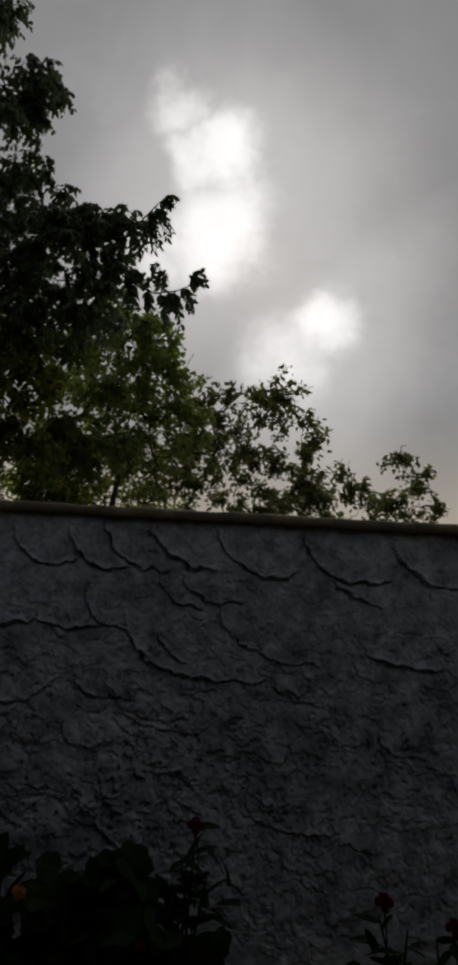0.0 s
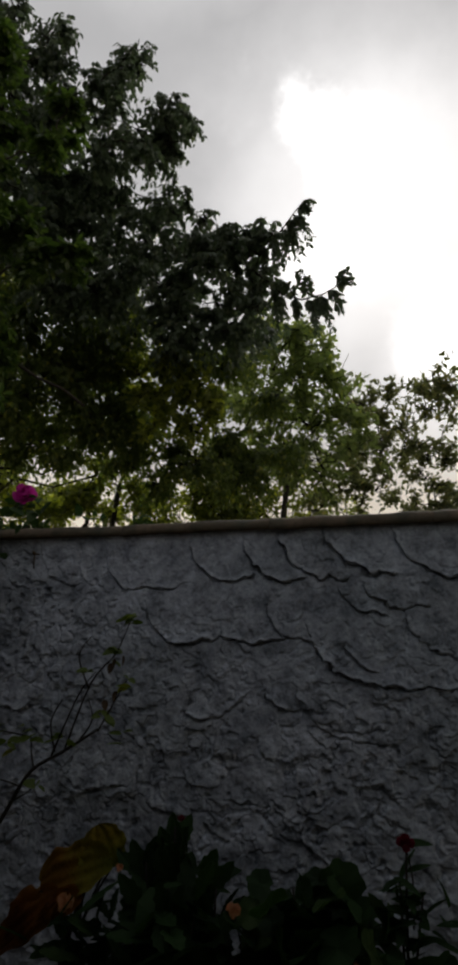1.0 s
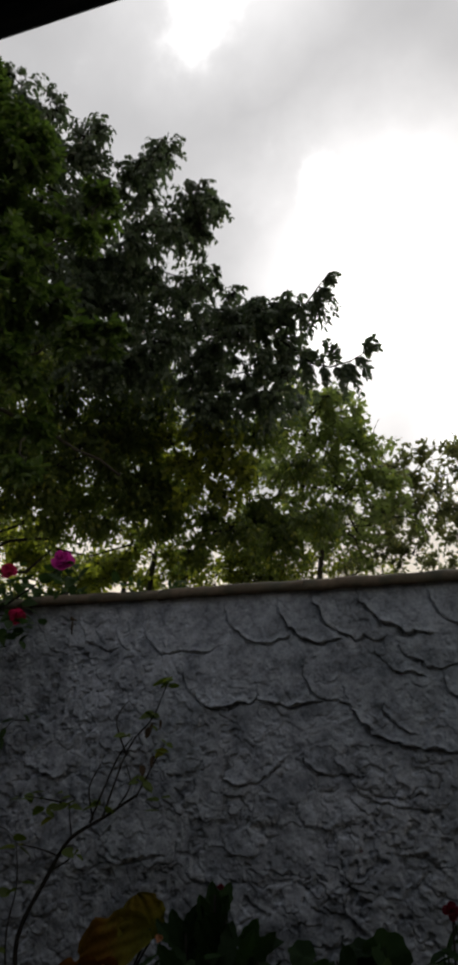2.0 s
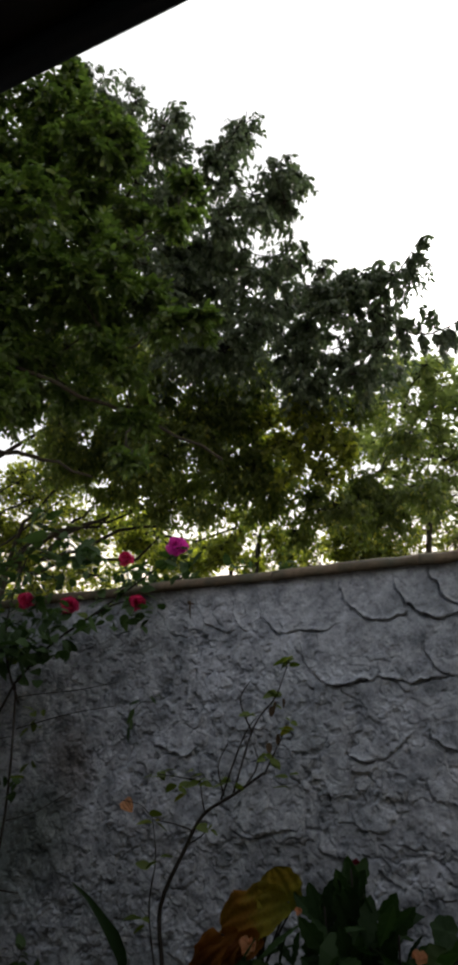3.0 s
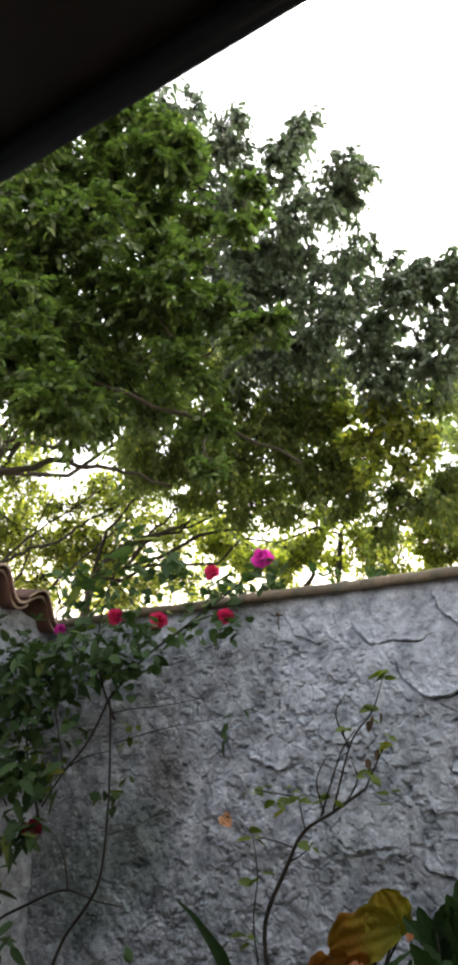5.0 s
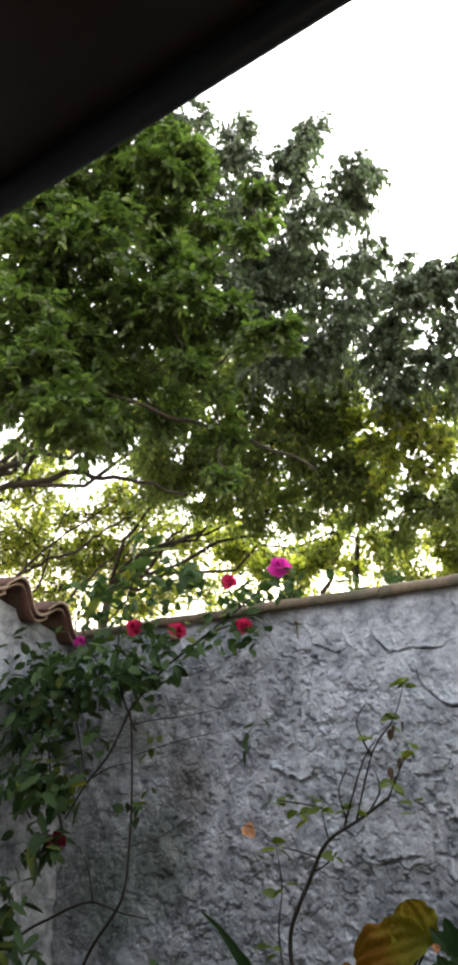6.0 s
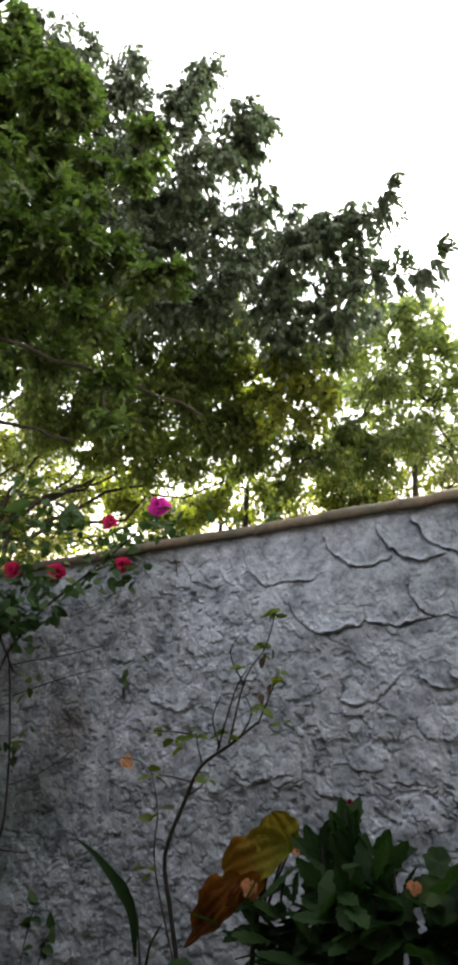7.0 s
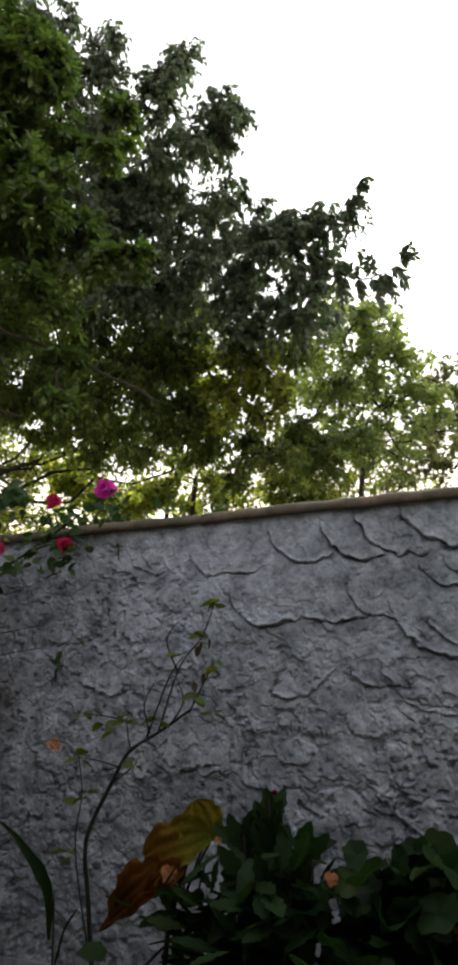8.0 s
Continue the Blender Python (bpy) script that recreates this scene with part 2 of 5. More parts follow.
LEAF_OLIVE = leaf_material("olive_hanging_leaf", (0.06, 0.088, 0.034), (0.11, 0.145, 0.052), (0.28, 0.29, 0.07), (2.0, 2.1, 0.9), 0.1, 0.42, 0.58, 0.35)
LEAF_YELLOW = leaf_material("yellow_green_leaf", (0.08, 0.105, 0.036), (0.185, 0.21, 0.058), (0.37, 0.4, 0.075), (1.95, 2.05, 0.75), 0.22, 0.5, 0.6)
LEAF_FAR = leaf_material("small_grey_green_leaf", (0.11, 0.145, 0.07), (0.18, 0.22, 0.1), (0.3, 0.33, 0.09), (1.8, 1.95, 1.05), 0.1, 0.45, 0.63, 0.4)
LEAF_GREY = leaf_material("small_grey_leaf", (0.085, 0.1, 0.06), (0.145, 0.165, 0.09), (0.24, 0.22, 0.09), (1.8, 1.8, 1.1), 0.12, 0.5, 0.58)
LEAF_VINE = leaf_material("bougainvillea_leaf", (0.02, 0.042, 0.017), (0.045, 0.085, 0.03), (0.12, 0.15, 0.03), (1.4, 1.6, 0.7), 0.08, 0.65, 0.28)
LEAF_SAP = leaf_material("young_leaf", (0.055, 0.085, 0.018), (0.1, 0.14, 0.028), (0.24, 0.24, 0.04), (1.5, 1.6, 0.6), 0.1)
LEAF_BUSH = leaf_material("dark_bush_leaf", (0.009, 0.023, 0.008), (0.02, 0.046, 0.013), (0.034, 0.06, 0.016), (1.4, 1.6, 0.7), 0.05, 0.65, 0.35, 0.15)
LEAF_OLD = withering_material("yellowing_leaf", (0.082, 0.09, 0.008), (0.125, 0.1, 0.008), (0.15, 0.066, 0.008))
LEAF_FADING = withering_material("fading_leaf", (0.1, 0.112, 0.01), (0.125, 0.12, 0.009), (0.15, 0.105, 0.008))
LEAF_RUST = withering_material("rusty_leaf", (0.135, 0.058, 0.007), (0.115, 0.04, 0.006), (0.065, 0.022, 0.006))
PINK = petal_material("magenta_bract", (0.42, 0.02, 0.26), (0.62, 0.05, 0.42))
RED = petal_material("crimson_bract", (0.36, 0.012, 0.06), (0.52, 0.035, 0.13))
DUSKY = petal_material("dusky_red_petal", (0.12, 0.008, 0.02), (0.17, 0.014, 0.03))
PEACH = petal_material("peach_petal", (0.46, 0.21, 0.09), (0.56, 0.31, 0.16))
DRY_POD = rough_surface("dry_brown_pod", (0.07, 0.048, 0.026), (0.045, 0.03, 0.018), (0.05, 0.034, 0.02), 80, 20, 0.8, 0.3, 0.002)

# ---- building tools ----
AT = {}


def thing(name, at, label, category, group="", kind=""):
    ob = new(name)
    ob.empty_display_size = 0.1
    ob.location = at
    AT[ob] = Matrix.Translation(at)
    return tagged(ob, label, category, group, kind)


def hang(ob, parent, m=None):
    """Put ob under parent, at the world pose m."""
    m = m or Matrix.Identity(4)
    ob.parent = parent
    ob.matrix_parent_inverse = AT[parent].inverted()
    ob.matrix_basis = m
    AT[ob] = m
    return ob


def shape(name, verts, faces, mat, smooth=True):
    me = bpy.data.meshes.new(name)
    me.from_pydata(np.asarray(verts, float).reshape(-1, 3).tolist(), [], [list(map(int, f)) for f in faces])
    me.materials.append(mat)
    if smooth:
        me.polygons.foreach_set("use_smooth", [True] * len(me.polygons))
    me.update()
    return me


def part(name, me, parent, label="", kind="", m=None):
    ob = hang(new(name, me), parent, m)
    return tagged(ob, label, "", "", kind)


def setting(name, me, label, category):
    ob = new(name, me)
    AT[ob] = Matrix.Identity(4)
    return tagged(ob, label, category, "", "structure")


def box(lo, hi, bevel=0.0):
    bm = bmesh.new()
    bmesh.ops.create_cube(bm, size=1.0)
    for v in bm.verts:
        v.co = Vector([lo[k] + (v.co[k] + 0.5) * (hi[k] - lo[k]) for k in range(3)])
    if bevel:
        bmesh.ops.bevel(bm, geom=bm.edges[:], offset=bevel, segments=2, affect="EDGES")
    return bm


def mesh_of(name, bm, mat, smooth=False):
    me = bpy.data.meshes.new(name)
    bm.to_mesh(me)
    bm.free()
    me.materials.append(mat)
    if smooth:
        me.polygons.foreach_set("use_smooth", [True] * len(me.polygons))
    return me


def tube(points, radii, sides=7):
    """Vertices and faces of a tapered round stem through the points."""
    pts = [Vector(p) for p in points]
    verts, faces = [], []
    side = Vector((0.31, 0.9, 0.12))
    for k, p in enumerate(pts):
        d = (pts[min(k + 1, len(pts) - 1)] - pts[max(k - 1, 0)]).normalized()
        a = (side - d * side.dot(d)).normalized()
        b = d.cross(a)
        for s in range(sides):
            w = 2 * math.pi * s / sides
            verts.append(p + (a * math.cos(w) + b * math.sin(w)) * radii[k])
    for k in range(len(pts) - 1):
        for s in range(sides):
            t = (s + 1) % sides
            faces.append((k * sides + s, k * sides + t, (k + 1) * sides + t, (k + 1) * sides + s))
    faces.append(tuple(range(sides))[::-1])
    faces.append(tuple((len(pts) - 1) * sides + s for s in range(sides)))
    return [tuple(v) for v in verts], faces


def joined(pieces):
    verts, faces = [], []
    for v, f in pieces:
        n = len(verts)
        verts += list(v)
        faces += [tuple(i + n for i in q) for q in f]
    return verts, faces


def winding(a, b, steps, wander, rng, sag=0.0):
    """A crooked way from a to b."""
    a, b = Vector(a), Vector(b)
    out, off = [], Vector((0, 0, 0))
    for k in range(steps + 1):
        u = k / steps
        if 0 < k < steps:
            off = off * 0.6 + Vector((rng.uniform(-1, 1), rng.uniform(-1, 1), rng.uniform(-1, 1))) * wander
        else:
            off = off * 0.3 if k == 0 else off * 0
        out.append(a.lerp(b, u) + off + Vector((0, 0, sag * 4 * u * (1 - u))))
    return out


# leaf outlines: along, across, up
def leaf_shape(kind):
    if kind == "lance":
        v = [(0, 0, 0), (0.28, 0.17, 0.04), (0.28, -0.17, 0.04), (0.68, 0.15, 0.02), (0.68, -0.15, 0.02), (1, 0, -0.1)]
        f = [(0, 2, 1), (1, 2, 4, 3), (3, 4, 5)]
    elif kind == "drop":
        v = [(0, 0, 0), (0.16, 0.2, 0.05), (0.16, -0.2, 0.05), (0.5, 0.33, 0.05), (0.5, -0.33, 0.05), (0.84, 0.23, 0.0), (0.84, -0.23, 0.0), (1, 0, -0.08)]
        f = [(0, 2, 1), (1, 2, 4, 3), (3, 4, 6, 5), (5, 6, 7)]
    elif kind == "oval":
        v = [(0, 0, 0), (0.25, 0.27, 0.06), (0.25, -0.27, 0.06), (0.66, 0.25, 0.03), (0.66, -0.25, 0.03), (1, 0, -0.1)]
        f = [(0, 2, 1), (1, 2, 4, 3), (3, 4, 5)]
    else:
        v = [(0, 0, 0), (0.45, 0.2, 0.03), (0.45, -0.2, 0.03), (1, 0, -0.05)]
        f = [(0, 3, 1), (0, 2, 3)]
    return np.array(v, float), f


def unit(a):
    return a / np.maximum(np.linalg.norm(a, axis=-1, keepdims=True), 1e-9)


def many_leaves(origin, way, size, kind, rng, width=1.0):
    """One joined mesh of leaves: origins, directions and lengths as arrays."""
    v, f = leaf_shape(kind)
    n = len(origin)
    way = unit(way)
    up = unit(rng.normal(0, 0.55, (n, 3)) + (0, 0, 1.0))
    across = unit(np.cross(up, way))
    nrm = np.cross(way, across)
    pts = origin[:, None] + size[:, None, None] * (v[None, :, :1] * way[:, None] + width * v[None, :, 1:2] * across[:, None] + v[None, :, 2:] * nrm[:, None])
    base = (np.arange(n) * len(v))[:, None]
    faces = []
    for q in f:
        faces += (base + np.array(q)[None]).tolist()
    return pts.reshape(-1, 3), faces


def pinnate(origin, way, length, pairs, leaflet, droop, rng, hang=0.55, loose=0.22):
    """Origins, directions and lengths of the leaflets of feather-shaped leaves."""
    n = len(origin)
    way = unit(way)
    side = unit(np.cross(way, np.array([0, 0, 1.0])) + rng.normal(0, 0.15, (n, 3)))
    o, d, s = [], [], []
    for k in range(1, pairs + 1):
        u = k / pairs
        p = origin + way * (length * u)[:, None] + np.array([0, 0, -1.0]) * (droop * length * u * u)[:, None]
        for sg in (-1, 1):
            w = sg * side * (1.0 - 0.45 * hang) + way * (0.8 - 0.45 * hang) + np.array([0, 0, -hang]) + rng.normal(0, loose, (n, 3))
            o.append(p), d.append(w), s.append(leaflet * rng.uniform(0.7, 1.15, n) * (1.1 - 0.35 * u))
    return np.concatenate(o), np.concatenate(d), np.concatenate(s)


def tree(name, label, base, fork, clumps, per_clump, mat, seed, trunk_r=0.12, leaf="pinnate", leaflet=0.11, length=0.3, reach=1.0, bare=(), hubs=4):
    """A tree: trunk to the fork, main limbs to a few hubs, from them a branch to every clump, twigs in the clump and leaves on the twigs."""
    rng, rnd = np.random.default_rng(seed), random.Random(seed)
    root = thing(name, base, label, name)
    way = winding(base, fork, 7, 0.05, rnd)
    part("trunk", shape("trunk", *tube(way, [trunk_r * (1.25 - 0.45 * k / 7) for k in range(8)], 10), BARK), root)
    fork = Vector(fork)
    spread = sorted(clumps, key=lambda c: (c[0], c[2]))
    step = max(1, len(spread) // hubs)
    nodes = []
    for k in range(0, len(spread), step):
        some = spread[k:k + step]
        mean = Vector((sum(c[0] for c in some), sum(c[1] for c in some), sum(c[2] for c in some))) / len(some)
        mean = fork.lerp(mean, 0.62) + Vector((0, 0.25, 0))
        lw = winding(fork, mean, 7, 0.07 * (mean - fork).length, rnd, sag=0.05)
        r0 = trunk_r * 0.45
        part("limb", shape("limb", *tube(lw, [r0 * (1 - 0.62 * i / 7) for i in range(8)], 8), BARK), root)
        nodes.append((lw[-1], lw[-1] - lw[-3], r0 * 0.38))
    twigs, origin, direction, grown = [], [], [], []
    for x, y, z, r in sorted(clumps, key=lambda c: (Vector(c[:3]) - fork).length):
        c = Vector((x, y, z))
        start, _, r0 = min(nodes, key=lambda n: (n[0] - c).length)
        span = (c - start).length
        lw = winding(start, c, 6, 0.06 * span, rnd, sag=0.04 * span)
        part("branch", shape("branch", *tube(lw, [max(0.005, r0 * (1 - 0.7 * k / 6)) for k in range(7)], 6), BARK), root)
        nodes.append((c, c - start, max(0.009, r0 * 0.5)))
        share = int(per_clump * min(1.6, (max(r, 0.1) / 0.36) ** 1.4))
        subs = []
        for k in range(max(3, int(4 + r * 12))):
            d = Vector((rnd.gauss(0, 1), rnd.gauss(0, 1), rnd.gauss(0, 0.85) + 0.1)).normalized()
            sw = winding(lw[rnd.randint(3, 6) if r > 0.22 else 6 - k % 2], c + d * r * rnd.uniform(0.25, 0.95), 4, 0.1 * r, rnd)
            subs.append((sw, d))
            twigs.append(tube(sw, [0.009 - 0.0014 * i for i in range(5)], 4))
        count = max(5, share // 6)
        for k in range(count):
            sw, out = rnd.choice(subs)
            u = rnd.uniform(1.0, 4.0)
            a = sw[int(u)].lerp(sw[min(4, int(u) + 1)], u - int(u))
            d = (out * 0.5 + Vector((rnd.gauss(0, 1), rnd.gauss(0, 1), rnd.gauss(0, 0.85)))).normalized()
            b = a + d * max(r, 0.17) * reach * (rnd.uniform(0.2, 0.55) if k % 9 else rnd.uniform(0.6, 1.0))
            tw = winding(a, b, 3, 0.06 * r, rnd)
            twigs.append(tube(tw, [0.0055, 0.0045, 0.0035, 0.0022], 4))
            for q in range(max(1, share // count)):
                u = rnd.uniform(0.3, 2.99)
                p = tw[int(u)].lerp(tw[int(u) + 1], u - int(u))
                g = Vector((rnd.gauss(0, 1), rnd.gauss(0, 1), rnd.gauss(0, 0.6)))
                origin.append(p)
                grown.append(min(1.0, 0.35 + 2.2 * r))
                direction.append(d * 0.6 + g * 0.8)
    for a, b, r0, r1 in bare:
        part("limb", shape("limb", *tube(winding(a, b, 9, 0.03, rnd), [r0 + (r1 - r0) * k / 9 for k in range(10)], 7), BARK), root)
    o, d = np.array([tuple(p) for p in origin]), np.array([tuple(p) for p in direction])
    if leaf == "pinnate":
        o, d, s = pinnate(o, d, length * np.array(grown) * rng.uniform(0.6, 1.2, len(o)), 5, leaflet, 0.35, rng, 0.5, 0.45)
        v, f = many_leaves(o, d, s, "lance", rng, 1.25)
    elif leaf == "hanging":
        o, d, s = pinnate(o, d, length * np.array(grown) * rng.uniform(0.6, 1.25, len(o)), 4, leaflet, 0.6, rng, 0.95)
        v, f = many_leaves(o, d, s, "drop" if leaflet > 0.09 else "oval", rng, 0.85)
    else:
        k = 5
        o, d = np.repeat(o, k, 0) + rng.normal(0, 0.045, (len(o) * k, 3)), np.repeat(d, k, 0) * 0.5 + rng.normal(0, 0.8, (len(d) * k, 3)) + (0, 0, -0.25)
        v, f = many_leaves(o, d, leaflet * rng.uniform(0.6, 1.2, len(o)), "oval", rng)
    part("twig_mass", shape("twig_mass", *joined(twigs), TWIG), root, "", "stuff")
    part("crown", shape("crown", v, f, mat, False), root, "", "stuff")
    return root


def windblown_spray(root, way, fronds, seed):
    """A bent branch of a tree with feather-shaped leaves that the wind has laid over to one side."""
    rng = np.random.default_rng(seed)
    rnd = random.Random(seed)
    way = [Vector(p) for p in way]
    n = len(way) - 1
    part("branch", shape("branch", *tube(way, [0.014 - 0.009 * k / n for k in range(n + 1)], 6), TWIG), root)
    stalks, origin, direction, size = [], [], [], []
    for q, (u, end) in enumerate(fronds * 2):
        k = min(n - 1, int(u * n))
        a, b = way[k].lerp(way[k + 1], u * n - k), Vector(end)
        if q >= len(fronds):
            b += Vector((rnd.uniform(-0.07, 0.05), rnd.uniform(-0.12, 0.12), rnd.uniform(-0.05, 0.05)))
        line = [a.lerp(b, i / 6) + Vector((0, 0, 0.16 * (b - a).length * math.sin(math.pi * i / 6))) for i in range(7)]
        stalks.append(tube(line, [0.0045 - 0.0005 * i for i in range(7)], 4))
        along = (b - a).normalized()
        side = along.cross(Vector((0, 1, 0.3))).normalized()
        for i in range(34):
            v = 0.6 + 5.39 * i / 33
            p = line[int(v)].lerp(line[min(6, int(v) + 1)], v - int(v))
            sg = 1 if i % 2 else -1
            d = along * 0.55 + side * sg * 0.62 + Vector((0.12, 0, -0.5)) + Vector((rnd.gauss(0, 0.16), rnd.gauss(0, 0.3), rnd.gauss(0, 0.16)))
            origin.append(tuple(p)), direction.append(tuple(d)), size.append(rnd.uniform(0.06, 0.09) * (1.0 - 0.25 * i / 33))
    v, f = many_leaves(np.array(origin), np.array(direction), np.array(size), "drop", rng, 0.7)
    part("twig_mass", shape("twig_mass", *joined(stalks), TWIG), root, "", "stuff")
    part("crown", shape("crown", v, f, LEAF_DARK, False), root, "", "stuff")


# ---- ground ----
def build_ground():
    n, half = 80, 400.0
    g = np.linspace(-1, 1, n + 1)
    g = np.sign(g) * np.abs(g) ** 3 * half
    verts = [(x, y, 0.05 * noise.noise(Vector((x * 0.6, y * 0.6, 0))) if max(abs(x), abs(y)) < 60 else 0) for y in g for x in g]
    faces = [(j * (n + 1) + i, j * (n + 1) + i + 1, (j + 1) * (n + 1) + i + 1, (j + 1) * (n + 1) + i) for j in range(n) for i in range(n)]
    setting("ground", shape("ground", verts, faces, SOIL), "brown garden soil with sparse green growth", "ground")


build_ground()


# ---- the plastered wall ----
def value_noise(x, z, cell, seed):
    """Smooth noise from -1 to 1 on arrays of places."""
    rng = np.random.default_rng(seed)
    t = rng.uniform(-1, 1, (256, 256))
    u, w = x / cell + 500.3, z / cell + 500.7
    i, j = np.floor(u).astype(int), np.floor(w).astype(int)
    a, b = u - i, w - j
    a, b = a * a * (3 - 2 * a), b * b * (3 - 2 * b)
    i, j = i % 255, j % 255
    return (t[i, j] * (1 - a) + t[i + 1, j] * a) * (1 - b) + (t[i, j + 1] * (1 - a) + t[i + 1, j + 1] * a) * b


def stroke_edge(x0, z0, run, drop, tail, rise):
    """The lower rim of one trowel stroke: steep down its left side, round the bottom and up again."""
    left = [(x0 + run * (1 - math.cos(u * math.pi / 10)), z0 - drop * math.sin(u * math.pi / 10)) for u in range(6)]
    right = [(left[-1][0] + tail * u / 3, left[-1][1] + rise * (u / 3) ** 2) for u in (1, 2, 3)] if tail else []
    return left + right


def add_rims(h, wx, wz, strokes, seed):
    """Each rim stands proud on its inner side and leaves a dark groove along its outer side."""
    rng = np.random.default_rng(seed)
    for x0, z0, run, drop, tail, rise, proud in strokes:
        edge = stroke_edge(x0, z0, run, drop, tail, rise)
        xs, zs = [p[0] for p in edge], [p[1] for p in edge]
        near = (wx > min(xs) - 0.16) & (wx < max(xs) + 0.16) & (wz > min(zs) - 0.05) & (wz < max(zs) + 0.16)
        rr, cc = np.where(near)
        if not len(rr):
            continue
        r0, r1, c0, c1 = rr.min(), rr.max() + 1, cc.min(), cc.max() + 1
        px, pz = wx[r0:r1, c0:c1], wz[r0:r1, c0:c1]
        best, side, along = np.full(px.shape, 9.0), np.zeros(px.shape), np.zeros(px.shape)
        n = len(edge) - 1
        for k in range(n):
            (ax, az), (bx, bz) = edge[k], edge[k + 1]
            dx, dz = bx - ax, bz - az
            l2 = dx * dx + dz * dz
            t = np.clip(((px - ax) * dx + (pz - az) * dz) / l2, 0, 1)
            qx, qz = px - ax - t * dx, pz - az - t * dz
            d = np.hypot(qx, qz)
            closer = d < best
            best = np.where(closer, d, best)
            side = np.where(closer, np.sign(dx * qz - dz * qx), side)
            along = np.where(closer, (k + t) / n, along)
        fade = np.clip(along * 7, 0.25, 1) * np.clip((1 - along) * 5, 0.15, 1)
        depth = proud * fade * rng.uniform(0.85, 1.15)
        worn = np.clip(0.62 + 0.75 * value_noise(px, pz, 0.035, seed + 3), 0.1, 1.3)
        inner = depth * worn * (0.35 * np.exp(-best / 0.05) + 0.6 * np.exp(-(best / 0.011) ** 2))
        outer = -1.25 * depth * (0.4 + 0.6 * worn) * np.exp(-(best / 0.0085) ** 2)
        h[r0:r1, c0:c1] += np.where(side > 0, inner, outer) * (best < 0.3)
    return h


def add_flakes(h, x, z, wx, wz, rough, count, seed):
    """Small torn scales of plaster, tilted so that their lower right rims stand off."""
    rng = np.random.default_rng(seed)
    lo_x, hi_x, lo_z, hi_z = x.min(), x.max(), z.min(), z.max()
    step_x, step_z = (hi_x - lo_x) / (x.shape[1] - 1), (hi_z - lo_z) / (x.shape[0] - 1)
    for k in range(count):
        cx, cz = rng.uniform(lo_x, hi_x), rng.uniform(lo_z, hi_z)
        size = 0.012 + 0.046 * rng.uniform() ** 2.6
        turn, flat, lift = rng.normal(-0.5, 0.9), rng.uniform(0.5, 0.95), rng.uniform(0.1, 1.0)
        m = 1.6 * size
        c0, c1 = int((cx - m - lo_x) / step_x), int((cx + m - lo_x) / step_x) + 2
        r0, r1 = int((cz - m - lo_z) / step_z), int((cz + m - lo_z) / step_z) + 2
        c0, r0 = max(c0, 0), max(r0, 0)
        if c1 <= c0 or r1 <= r0:
            continue
        px, pz = wx[r0:r1, c0:c1] - cx, wz[r0:r1, c0:c1] - cz
        if not px.size:
            continue
        a, b = math.cos(turn), math.sin(turn)
        u, v = (px * a + pz * b) / size, (-px * b + pz * a) / (size * flat)
        d = np.abs(u) ** 2.3 + np.abs(v) ** 2.3
        weight = rough[r0:r1, c0:c1]
        proud = lift * (0.004 + 0.09 * size) * weight
        rise = proud * np.clip(0.55 - 0.45 * v + 0.25 * u, 0, 1.2)
        h[r0:r1, c0:c1] += np.where(d < 1, rise, np.where((d < 1.7) & (v < 0), -0.7 * proud, 0))
    return h


